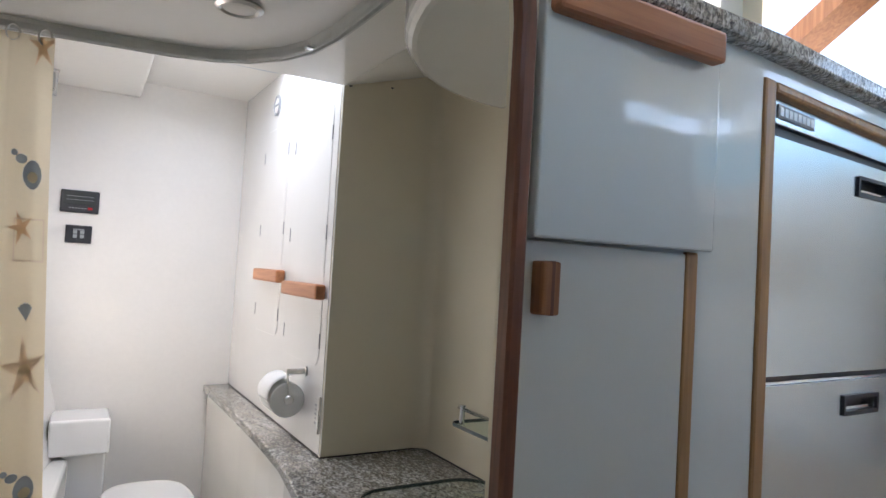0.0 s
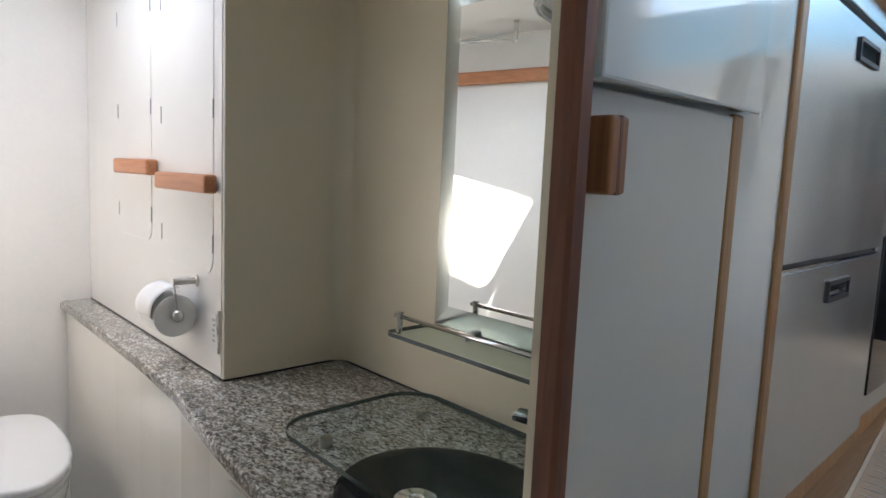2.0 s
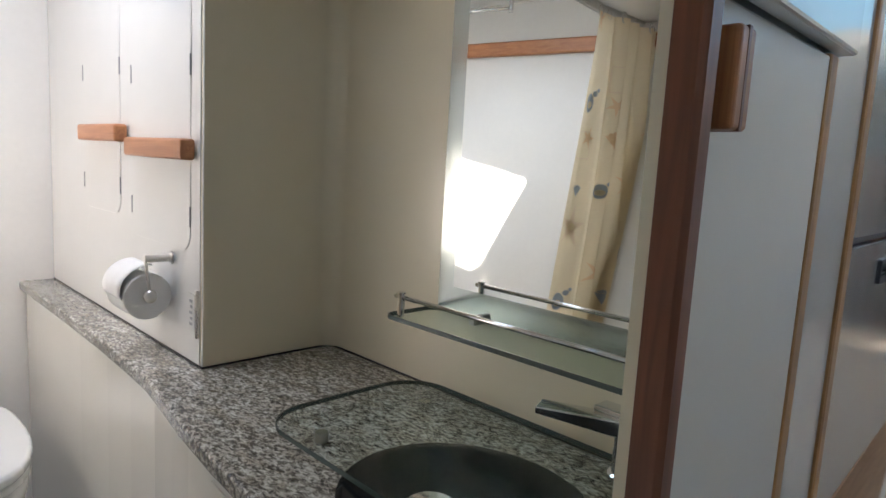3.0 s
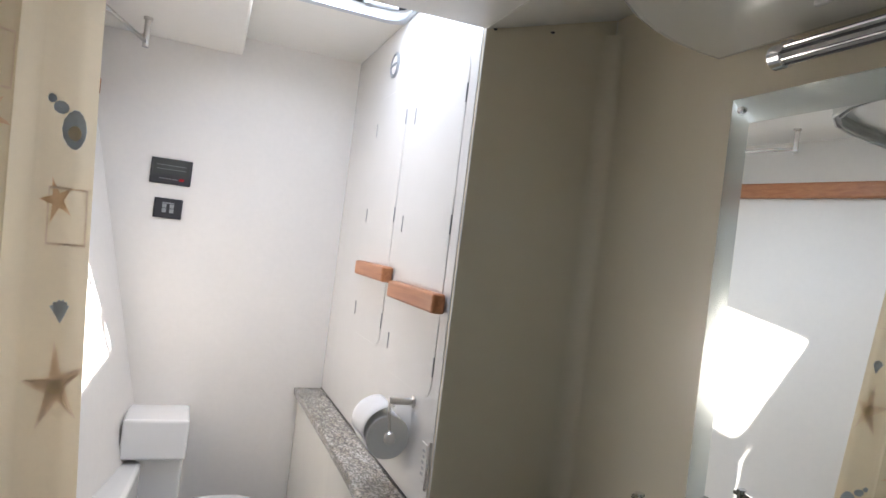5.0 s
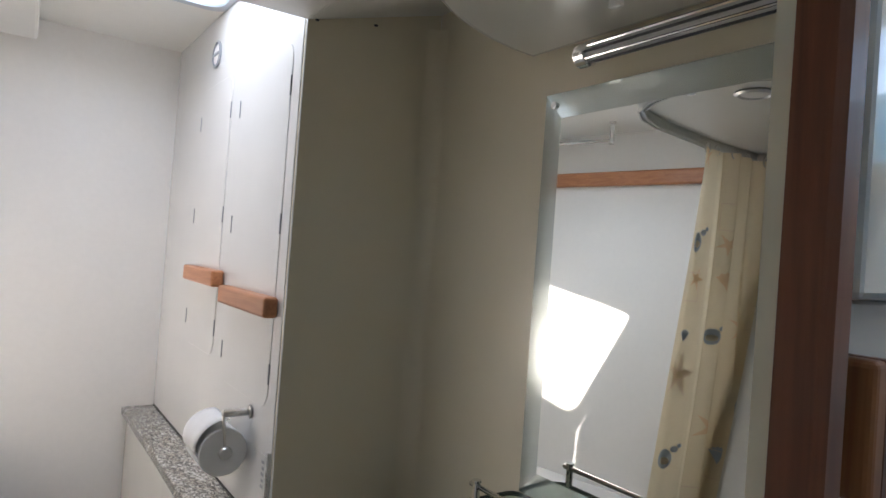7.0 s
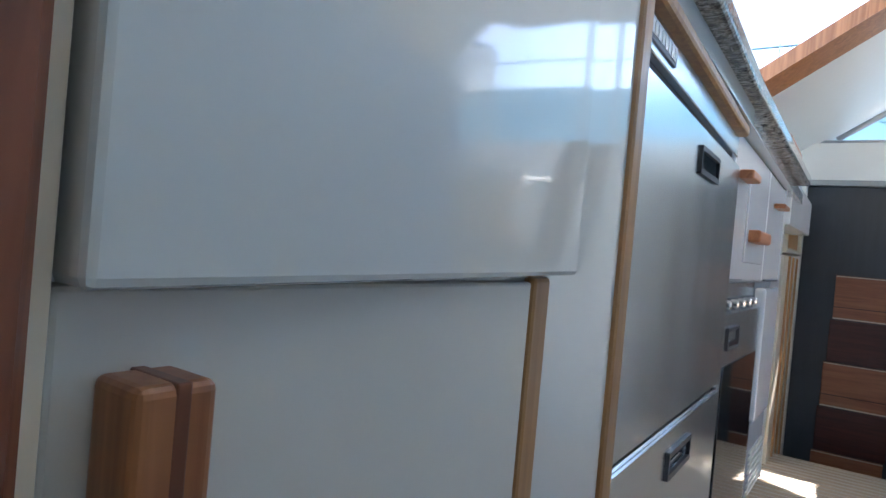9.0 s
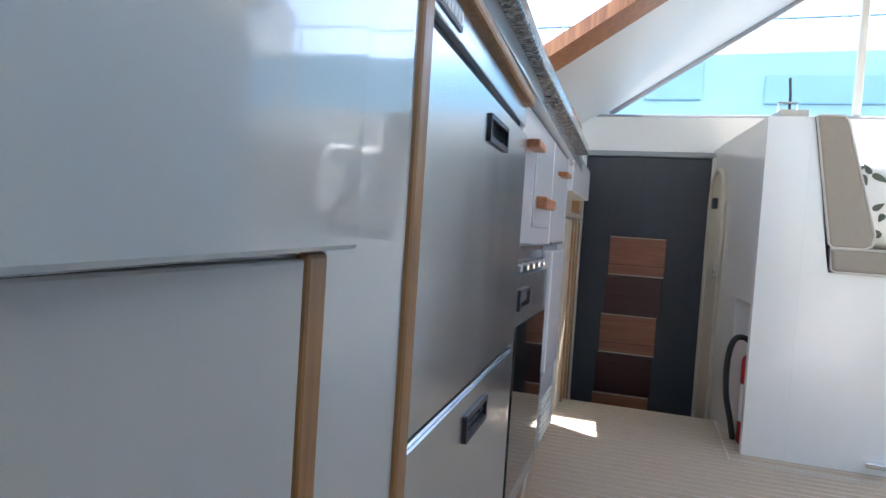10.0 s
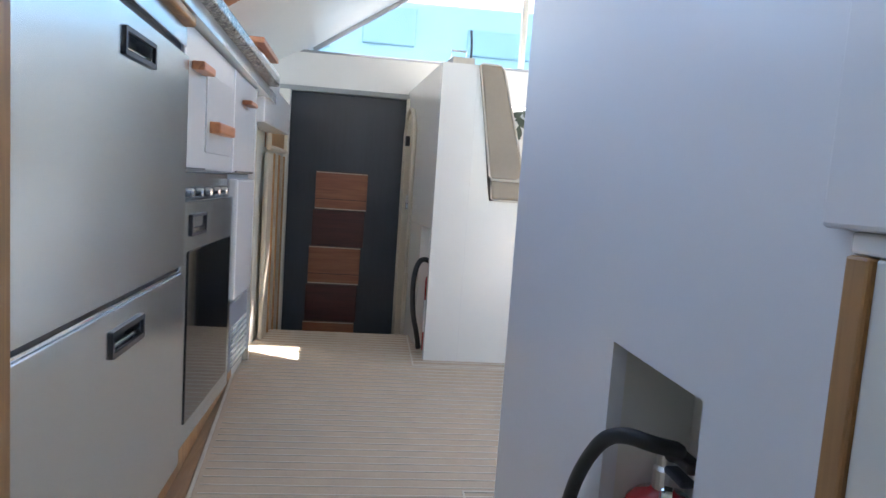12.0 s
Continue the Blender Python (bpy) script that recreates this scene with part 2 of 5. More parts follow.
def rounded(x0, x1, y0, y1, r, n=6):
    """A rectangle's outline with round corners."""
    out = []
    for cx, cy, s in ((x1 - r, y1 - r, 0), (x0 + r, y1 - r, 90), (x0 + r, y0 + r, 180), (x1 - r, y0 + r, 270)):
        for i in range(n + 1):
            a = radians(s + 90 * i / n)
            out.append((cx + r * math.cos(a), cy + r * math.sin(a)))
    return out


def tube(points, r, seg=10, closed=False, square=None):
    """A round bar (or one with a given cross-section) along a line of points."""
    bm = bmesh.new()
    pts = [Vector(p) for p in points]
    n = len(pts)
    rings = []
    ref = None
    for i, p in enumerate(pts):
        a = pts[i - 1] if i > 0 or closed else p
        b = pts[(i + 1) % n] if i < n - 1 or closed else p
        t = (b - a).normalized()
        if ref is None:
            ref = t.orthogonal() if abs(t.z) > 0.9 else Vector((0, 0, 1)).cross(t)
            if square and abs(t.z) > 0.9:
                ref = Vector((1, 0, 0))
        u = (ref - t * ref.dot(t)).normalized()
        ref = u
        v = t.cross(u)
        shape = square or [(r * math.cos(2 * math.pi * k / seg), r * math.sin(2 * math.pi * k / seg)) for k in range(seg)]
        rings.append([bm.verts.new(p + u * c + v * s) for c, s in shape])
    m = len(rings[0])
    for i in range(n if closed else n - 1):
        ra, rb = rings[i], rings[(i + 1) % n]
        for k in range(m):
            bm.faces.new((ra[k], ra[(k + 1) % m], rb[(k + 1) % m], rb[k]))
    if not closed:
        bm.faces.new(rings[0])
        bm.faces.new(rings[-1])
    return bm


def lathe(profile, place, seg=32, m=None):
    """Turns (radius, height) pairs about the vertical; m leans it."""
    bm = bmesh.new()
    rings = [[bm.verts.new((r * math.cos(2 * math.pi * k / seg), r * math.sin(2 * math.pi * k / seg), z)) for k in range(seg)]
             for r, z in profile]
    for ra, rb in zip(rings, rings[1:]):
        for k in range(seg):
            bm.faces.new((ra[k], ra[(k + 1) % seg], rb[(k + 1) % seg], rb[k]))
    bm.faces.new(rings[0])
    bm.faces.new(rings[-1])
    bmesh.ops.transform(bm, matrix=Matrix.Translation(place) @ (m or Matrix()), verts=bm.verts)
    return bm


def sheet(f, nu, nv, thick=0.0):
    """A surface from a function of u and v, thickened if asked."""
    bm = bmesh.new()
    g = [[bm.verts.new(f(i / nu, j / nv)) for j in range(nv + 1)] for i in range(nu + 1)]
    for i in range(nu):
        for j in range(nv):
            bm.faces.new((g[i][j], g[i + 1][j], g[i + 1][j + 1], g[i][j + 1]))
    if thick:
        bmesh.ops.recalc_face_normals(bm, faces=bm.faces)
        bmesh.ops.solidify(bm, geom=list(bm.faces), thickness=thick)
    return bm


def ring_plate(outer, inner, axis, a, b):
    """A plate with a hole; both outlines have the same number of points."""
    bm = bmesh.new()
    def at(p, v):
        return {"x": (v, p[0], p[1]), "y": (p[0], v, p[1]), "z": (p[0], p[1], v)}[axis]
    loops = [[bm.verts.new(at(p, v)) for p in o] for v in (a, b) for o in (outer, inner)]
    n = len(outer)
    for i in range(n):
        j = (i + 1) % n
        for p, q in ((0, 1), (2, 3), (0, 2), (1, 3)):
            bm.faces.new((loops[p][i], loops[p][j], loops[q][j], loops[q][i]))
    return bm


def quad_slab(corners, thick):
    """A slab on four corners, thickened along its normal."""
    c = [Vector(p) for p in corners]
    nrm = (c[1] - c[0]).cross(c[3] - c[0]).normalized() * thick
    bm = bmesh.new()
    a = [bm.verts.new(p) for p in c]
    b = [bm.verts.new(p + nrm) for p in c]
    bm.faces.new(a)
    bm.faces.new(b)
    for i in range(4):
        j = (i + 1) % 4
        bm.faces.new((a[i], a[j], b[j], b[i]))
    return bm


# ---- setting: the head ----
def hull_x(y, z):
    return -0.17 - 0.2 * (2.45 - y) + 0.228 * (1.75 - z)


def roof_y(z):
    return 0.560 - 1.54 * (z - 1.965)


DECK = 0.813   # galley sole above the lower sole
structure("floor", box(-1.0, 1.35, -0.22, 2.6, -0.06, 0.0, 0), mat("lower_sole", (0.74, 0.72, 0.67), 0.6, bump=0.3, scale=150),
          "pale non-slip sole of the lower passage and washroom", "floor")
structure("wall_north", box(-0.75, 0.93, 2.47, 2.53, 0.0, 2.1, 0), WALLW, "plain white rear bulkhead of the washroom", "wall")
structure("wall_hull", quad_slab([(hull_x(0.5, 0), 0.5, 0), (hull_x(2.5, 0), 2.5, 0), (hull_x(2.5, 2.05), 2.5, 2.05), (hull_x(0.5, 2.05), 0.5, 2.05)], -0.05), WALLW,
          "white flared hull lining of the washroom with a sunlit patch", "wall")
structure("wall_east", box(0.93, 0.98, 1.06, 2.53, 0.0, 2.03, 0), WALLW, "plain white lining behind the washroom cabinet", "wall")
structure("wall_mirror", box(0.885, 0.897, 0.53, 1.4505, 0.0, 1.93, 0), CREAM, "cream gelcoat wall behind the washroom mirror", "wall")
# thin bulkhead between passage and washroom, with an arched doorway through it
arch = [(0.222 + 0.2 * math.cos(a), 1.62 + 0.2 * math.sin(a)) for a in [math.pi / 2 * i / 8 for i in range(9)]]
arch += [(-0.04 + 0.2 * math.cos(a), 1.62 + 0.2 * math.sin(a)) for a in [math.pi / 2 + math.pi / 2 * i / 8 for i in range(9)]]
outline = [(0.448, 0.0), (0.448, 1.95), (-0.95, 1.95), (-0.95, 0.0), (-0.24, 0.0), *reversed(arch), (0.422, 0.0)]
structure("wall_doorway", prism(outline, "y", 0.4985, 0.5125), CREAM, "cream bulkhead with an arched doorway", "wall")
trim_line = [(0.4305, 0.492, 0.0), (0.4305, 0.492, 0.9)] + [(x + 0.0085 * (1 if x > 0.1 else -1), 0.492, z + 0.0085) for x, z in arch] + [(-0.2485, 0.492, 0.9), (-0.2485, 0.492, 0.0)]
structure("trim_doorway", tube(trim_line, 0, square=[(-0.0095, -0.003), (-0.006, -0.0065), (0.006, -0.0065), (0.0095, -0.003), (0.0095, 0.0125), (-0.0095, 0.0125)]),
          MAHOG, "dark mahogany trim round the arched doorway", "trim")
# black strip paints the shadow in the gap between trim and locker
structure("trim_shadow_gap", box(0.4405, 0.4508, 0.5127, 0.5168, 0.0, 1.70, 0.001), RUBBER, "dark strip standing in for the shadow gap beside the doorway trim", "trim")

# front headliner, its lip, and the raised ceiling with the hatch opening
structure("ceiling", prism([(-0.75, 0.519), (0.60, 0.519), (0.60, 1.450), (-0.75, 1.545)], "z", 1.817, 1.838, 0.004), HEADL, "white headliner over the shower end", "ceiling")
structure("ceiling_rise", quad_slab([(0.60, 0.519, 1.8175), (0.60, 1.450, 1.8175), (0.886, 1.450, 1.905), (0.886, 0.519, 1.905)], -0.02), HEADL,
          "white headliner rising towards the mirror wall", "ceiling")
structure("ceiling_lip", prism([(-0.75, 1.525), (0.60, 1.435), (0.60, 1.448), (-0.75, 1.542)], "z", 1.8385, 2.0), HEADL, "white upstand between the two ceiling levels", "ceiling")
HX0, HX1, HY0, HY1, HZ = 0.222, 0.598, 1.472, 2.006, 1.99
structure("ceiling_low", prism([(-0.75, 1.456), (0.20, 1.456), (0.228, 2.469), (-0.75, 2.469)], "z", 1.93, 1.988, 0.008, 2), HEADL, "lower white ceiling panel beside the hatch", "ceiling")
structure("ceiling_hatch", ring_plate(rounded(-0.70, 0.95, 1.456, 2.52, 0.001), rounded(HX0, HX1, HY0, HY1, 0.05), "z", HZ, 2.03), HEADL,
          "raised white ceiling with a hatch opening", "ceiling")
soffit = []
for i in range(15):
    a = math.pi / 2 * i / 14
    soffit.append((0.885 - 0.46 * math.cos(a) ** 0.91, 0.562 + 0.605 * math.sin(a) ** 0.91))
structure("ceiling_soffit", prism(soffit + [(0.885, 0.562)], "z", 1.75, 1.90, 0.022, 4), PANELW,
          "rounded white gelcoat soffit above the mirror", "ceiling", smooth=False)

# ---- setting: passage, galley and saloon ----
structure("step_1", box(0.52, 0.73, -0.14, 0.50, 0.0, 0.285, 0.01), CARPET, "lower carpeted step up to the galley", "step")
structure("step_2", box(0.73, 0.94, -0.14, 0.50, 0.0, 0.57, 0.01), CARPET, "upper carpeted step up to the galley", "step")
structure("floor_galley", box(0.94, 2.8, -1.75, 0.74, DECK - 0.06, DECK, 0), CARPET, "beige woven galley sole with pale seams", "floor")
structure("floor_forward", box(2.8, 3.3, -0.4, 0.9, 0.30, 0.36, 0), CARPET, "lower sole in front of the black door", "floor")
structure("step_face", box(2.78, 2.8, -0.02, 0.7, 0.36, DECK - 0.002, 0), WHITE, "white riser below the galley sole", "step")
# the opening in this unseen bulkhead is added to admit sky light
structure("wall_aft", ring_plate(rounded(-1.8, 2.6, 0.0, 2.66, 0.001), rounded(-1.6, -0.25, 1.2, 2.45, 0.05), "x", -1.06, -1.0), WALLW, "plain white aft bulkhead", "wall")
RW = -0.030
# raised to 1.94 aft, out of view, to block sky reflections
rw_out = [(0.45, 0.0), (0.808, 0.0), (0.808, 1.257), (0.990, 1.257), (0.990, 0.0), (1.485, 0.0), (1.485, 1.753), (1.471, 1.767), (1.2, 1.767), (1.2, 1.94), (0.45, 1.94)]
structure("wall_south", prism(rw_out, "y", RW - 0.016, RW), SATINW, "glossy white passage side with an extinguisher niche", "wall")
# added unseen block: stops the sky mirroring in the upper locker door
structure("wall_south_blocker", box(0.45, 1.183, RW - 0.19, RW - 0.0165, 1.7675, 1.938, 0), WHITE, "unseen raised part added to keep the sky's reflection off the locker door", "wall")
structure("wall_south_back", box(0.45, 1.463, RW - 0.19, RW - 0.151, 0.0, 1.767, 0), WHITE, "white back of the passage side unit", "wall")
structure("wall_south_end", box(1.464, 1.487, RW - 0.15, RW - 0.0145, 0.0, 1.750, 0.006), SATINW, "white end of the passage side unit", "wall")
structure("wall_south_top", box(0.45, 1.463, RW - 0.15, RW - 0.0165, 1.750, 1.767, 0), WHITE, "white top of the passage side unit", "wall")
structure("wall_south_return", box(0.43, 0.4495, RW - 0.19, RW, 0.0, 1.94, 0.004), WHITE, "white return beside the steps", "wall")
structure("wall_south_aft", box(-1.0, 0.4295, RW - 0.19, RW - 0.15, 0.0, 1.94, 0), WHITE, "plain white side of the lower passage", "wall")
structure("niche", box(0.803, 1.003, RW - 0.112, RW - 0.0985, 0.86, 1.276, 0), MATT, "grey-white back of the extinguisher niche", "wall")
structure("niche_side", box(0.993, 1.003, RW - 0.098, RW - 0.0165, 0.86, 1.276, 0), MATT, "side of the extinguisher niche", "wall")
structure("niche_side_aft", box(0.803, 0.812, RW - 0.098, RW - 0.0165, 0.86, 1.276, 0), MATT, "side of the extinguisher niche", "wall")
structure("niche_top", box(0.8125, 0.9925, RW - 0.098, RW - 0.0165, 1.258, 1.272, 0), MATT, "top of the extinguisher niche", "wall")
structure("niche_bottom", box(0.8125, 0.9925, RW - 0.098, RW - 0.002, 0.86, 0.90, 0), MATT, "bottom of the extinguisher niche", "wall")
# outer shell of the saloon
structure("wall_starboard", box(-1.0, 3.4, -1.81, -1.75, 0.0, 2.05, 0), WALLW, "white outer side of the saloon", "wall")
structure("roof", box(-1.0, 3.3, -1.05, -0.36, 2.58, 2.62, 0), HEADL, "white saloon roof", "ceiling")


def slope(x0, x1, z0, z1, thick=0.03, flip=1):
    """A piece of the sloping cabin side."""
    f = (lambda z: roof_y(z)) if flip > 0 else (lambda z: -1.748 + 1.49 * (z - 2.084))
    c = [(x0, f(z0), z0), (x1, f(z0), z0), (x1, f(z1), z1), (x0, f(z1), z1)]
    return quad_slab(c, -thick * flip)


structure("cabin_side", slope(2.235, 3.36, 1.70, 2.585), HEADL, "white sloping cabin side beside the windscreen", "wall")
structure("cabin_side_aft", slope(-1.0, 0.35, 1.88, 2.585), HEADL, "white sloping cabin side", "wall")
structure("cabin_side_low", slope(0.98, 2.235, 1.70, 1.745), HEADL, "white strip below the side windows", "wall")
structure("cabin_side_high", slope(0.35, 2.235, 2.09, 2.585), HEADL, "white strip above the side windows", "wall")
structure("cabin_side_starboard", slope(-1.0, 3.36, 2.38, 2.585, 0.03, -1), HEADL, "white sloping cabin side", "wall")
for k, (a, b) in enumerate(((1.220, 1.300), (2.085, 2.235))):
    structure("beam_%d" % (k + 1), slope(a, b, 1.74, 2.25, -0.035), TEAK, "orange-brown timber beam between side windows", "beam")
for k, (a, b) in enumerate(((0.98, 1.220), (1.300, 2.085))):
    w = thing("window_%d" % (k + 1), "large sloping saloon side window, bright daylight outside", "window")
    tagged(w, kind="structure")
    part("pane", slope(a, b, 1.745, 2.09, 0.006), CLEAR, w).visible_shadow = False
    if k == 0:
        part("pane", slope(0.35, 0.98, 1.88, 2.09, 0.006), CLEAR, w).visible_shadow = False
# unseen glazing added to starboard so more sky light reaches the passage
w = tagged(thing("window_4", "long unseen starboard window added to let sky light in", "window"), kind="structure")
part("pane", slope(-0.9, 3.2, 2.05, 2.38, 0.006, -1), CLEAR, w).visible_shadow = False
# pane of the added aft opening that brightens the passage
w = tagged(thing("window_5", "large unseen aft window added to let sky light in", "window"), kind="structure")
part("pane", prism(rounded(-1.6, -0.25, 1.2, 2.45, 0.05), "x", -1.035, -1.03), CLEAR, w).visible_shadow = False
# forward bulkhead with the doorway, and the windscreen over it
fb = [(0.95, 0.30), (0.95, 1.94), (-1.75, 1.94), (-1.75, 0.30), (0.095, 0.30), (0.095, 1.772), (0.625, 1.772), (0.625, 0.30)]
structure("wall_forward", prism(fb, "x", 3.23, 3.3), WHITE, "white forward bulkhead above the black door", "wall")
structure("trim_door_side", box(3.16, 3.204, 0.05, 0.108, 0.36, 1.770, 0.004), MATT, "grey-white door frame post", "trim")
structure("trim_door_side_port", box(3.16, 3.204, 0.605, 0.65, 0.36, 1.770, 0.004), MATT, "grey-white door frame post", "trim")
structure("trim_door_head", box(3.19, 3.229, 0.05, 0.66, 1.770, 1.792, 0.004), GREYTRIM, "grey head trim over the black door", "trim")
ws = thing("window_3", "raked saloon windscreen over the forward bulkhead, marina outside", "windscreen")
tagged(ws, kind="structure")
WSX = 3.31
glass = part("pane", prism([(0.53, 1.962), (-0.385, 2.555), (-0.80, 2.555), (-1.72, 1.962)], "x", WSX, WSX + 0.006), CLEAR, ws)
glass.visible_shadow = False
part("lower_frame", box(3.27, 3.34, -1.74, 0.60, 1.94, 1.959, 0.004), GREYP, ws, "grey lower frame")
part("sloping_frame", tube([(3.30, 0.53, 1.966), (3.30, -0.375, 2.552)], 0.011, 8), GREYP, ws, "grey sloping frame")
part("upper_frame", box(3.28, 3.33, -0.85, -0.35, 2.552, 2.585, 0.004), WHITE, ws)
part("mullion", box(3.285, 3.315, -0.425, -0.398, 1.959, 2.54, 0.004), MATT, ws, "pale mullion")
part("mullion", box(3.285, 3.315, -0.95, -0.925, 1.959, 2.45, 0.004), MATT, ws, "pale mullion")
part("wiper", tube([(3.36, -0.185, 1.95), (3.36, -0.185, 2.06), (3.36, -0.178, 2.13)], 0.006, 6), DARK, ws, "black wiper arm")
blind = thing("venetian_blind", "white slatted blind drawn over part of the windscreen", "blind")
part("head_rail", box(3.25, 3.275, -1.30, -0.93, 2.455, 2.475, 0.003), WHITE, blind)
for i in range(13):
    bm = box(-0.009, 0.009, -1.0 - 0.02 * (13 - i) / 13 - 0.2, -0.94, -0.0006, 0.0006, 0)
    bmesh.ops.transform(bm, matrix=Matrix.Translation((3.262, 0, 2.45 - 0.02 * i)) @ Euler((0, 0.5, 0)).to_matrix().to_4x4(), verts=bm.verts)
    part("slat", bm, MATT, blind)

# ---- outside ----
nb = thing("moored_boat", "large pale blue moored boat close ahead of the windscreen", "boat")
HULLB = mat("pale_blue_hull", (0.52, 0.72, 0.76), 0.4, coat=0.2, scale=2, vary=0.12)
HULLD = mat("blue_grey_hull", (0.42, 0.62, 0.67), 0.4, scale=2, vary=0.1)
part("hull", prism([(-7.0, -1.2), (2.0, -1.2), (2.6, 3.75), (-7.5, 3.9)], "x", 9.0, 12.0, 0.05), HULLB, nb)
for k, (ya, yb, za, zb) in enumerate(((0.9, 1.5, 3.1, 3.7), (-0.2, 0.5, 3.2, 3.7), (-2.4, -0.9, 3.15, 3.5))):
    part("panel", box(8.95, 9.0, ya, yb, za, zb, 0.02), HULLD, nb)
for k in range(7):
    part("stanchion", tube([(9.1, -5.0 + 1.1 * k, 3.7), (9.1, -5.0 + 1.1 * k, 4.25)], 0.018, 6), CHROME, nb)
part("hand_rail", tube([(9.1, -6.0, 4.25), (9.1, 2.2, 4.2)], 0.018, 6), CHROME, nb)
part("mast", tube([(10.0, -0.3, 3.8), (10.0, -0.3, 9.0)], 0.05, 8), WHITE, nb)
structure("ground", box(-400, 400, -400, 400, -1.3, -1.2, 0), mat("water", (0.02, 0.05, 0.06), 0.06, bump=0.3, scale=3),
          "calm marina water around the boat", "water")


SKEW[0] = True
# ---- passage: locker front beside the doorway ----
structure("wall_locker", box(0.4485, 0.874, 0.517, 0.522, 0.0, 1.701, 0), GLOSS, "glossy white locker front beside the fridge", "wall")
up = thing("upper_locker_door", "glossy white overlay locker door with a teak rail on top", "locker door")
panel = prism([(0.450, 1.4085), (0.752, 1.413), (0.752, 1.665), (0.450, 1.665)], "y", 0.488, 0.506, 0.003)
for v in panel.verts:
    v.co.y += 0.010 * (v.co.x - 0.450) / 0.302
part("door_panel", panel, GLOSS, up)
part("spacer", box(0.456, 0.70, 0.5085, 0.5168, 1.45, 1.64, 0), MATT, up, "matt white spacer")
part("rail", box(0.456, 0.728, 0.472, 0.4935, 1.647, 1.687, 0.005), TEAKX, up, "teak grip rail")
low = thing("lower_locker_door", "satin white locker door with a wooden pull block", "locker door")
part("door_panel", box(0.4525, 0.7125, 0.509, 0.5165, 0.05, 1.408, 0.002), MATT, low)
pull = part("handle", box(0.4640, 0.4870, 0.4860, 0.509, 1.328, 1.385, 0.003, 3), TEAK, low, "laminated wooden pull block")
part("lamination", box(0.4740, 0.4785, 0.4857, 0.5088, 1.3277, 1.3853, 0.0006), MAHOG, pull, "dark middle lamination")
structure("trim_locker", box(0.7135, 0.7365, 0.508, 0.5165, 0.0, 1.411, 0.003), OAK, "oak edging strip beside the locker door", "trim")
structure("trim_fridge_side", box(0.8745, 0.9045, 0.513, 0.55, 0.0, 1.674, 0.005), OAK, "oak edging along the fridge", "trim")
structure("trim_fridge_top", box(0.9047, 1.466, 0.513, 0.55, 1.657, 1.674, 0.005), OAK, "oak edging over the fridge", "trim")
structure("wall_counter_front", box(0.8745, 2.36, 0.520, 0.55, 1.6745, 1.7015, 0), GLOSS, "white fascia under the granite top", "wall")

top = tagged(part("granite_worktop", prism([(0.449, 0.492), (0.9, 0.492), (1.4, 0.492), (2.22, 0.492), (2.22, 0.845), (1.4, 0.845), (0.91, 0.845), (0.91, 0.545), (0.449, 0.545)], "z", 1.702, 1.732, 0.007, 3), GRANITE), "speckled grey granite galley worktop", "worktop")
structure("carcass", box(0.90, 2.36, 0.593, 0.84, 0.0, 1.63, 0), MATT, "plain carcass behind the galley fronts", "cabinet body")

# ---- galley fronts ----
fr = thing("drawer_fridge", "brushed steel two-drawer fridge built in under the worktop", "fridge")
part("body", box(0.906, 1.466, 0.545, 0.573, 0.89, 1.656, 0), DARK, fr)
part("control_strip", box(0.907, 1.464, 0.527, 0.545, 1.618, 1.6565, 0.002), STEEL, fr)
part("groove", box(0.907, 1.464, 0.536, 0.545, 1.598, 1.618, 0.001), DARK, fr, "dark grip groove")
badge = part("badge", box(0.928, 1.030, 0.5245, 0.527, 1.627, 1.648, 0.001), GREYP, fr, "small badge plate")
for i in range(8):
    part("mark", box(0.932 + 0.0122 * i, 0.941 + 0.0122 * i, 0.5235, 0.5245, 1.631, 1.644, 0), WHITE, badge)


def drawer(z0, z1, hx0, hx1, hz0, hz1):
    hole = rounded(hx0, hx1, hz0, hz1, 0.0015, 6)
    d = part("drawer_front", ring_plate(rounded(0.907, 1.464, z0, z1, 0.004, 6), hole, "y", 0.523, 0.545), STEEL, fr)
    part("handle_frame", ring_plate(rounded(hx0 - 0.004, hx1 + 0.004, hz0 - 0.004, hz1 + 0.004, 0.003, 6), rounded(hx0 + 0.002, hx1 - 0.002, hz0 + 0.003, hz1 - 0.003, 0.001, 6), "y", 0.519, 0.5235), DARK, d, "dark recessed grip frame")
    part("handle_lip", box(hx0 + 0.002, hx1 - 0.002, 0.526, 0.543, hz0 + 0.002, hz0 + 0.010, 0.002), CHROME, d)


drawer(1.243, 1.597, 1.170, 1.279, 1.539, 1.567)
drawer(0.892, 1.229, 1.144, 1.254, 1.175, 1.201)
part("gap", box(0.907, 1.464, 0.536, 0.545, 1.2345, 1.2425, 0), DARK, fr, "dark drawer gap")
part("gap_lip", box(0.907, 1.464, 0.527, 0.545, 1.2295, 1.2345, 0.001), CHROME, fr)
structure("baseboard", prism([(0.95, 0.545), (1.5, 0.552), (2.36, 0.600), (2.36, 0.625), (1.5, 0.582), (0.95, 0.575)], "z", DECK + 0.003, 0.925), OAK, "oak toe board under the galley units", "baseboard")


def wood_pull(x, z, w, parent, h=0.022):
    part("handle", box(x - w / 2, x + w / 2, 0.506, 0.5295, z - h / 2, z + h / 2, 0.004), TEAKX, parent, "small teak pull block")


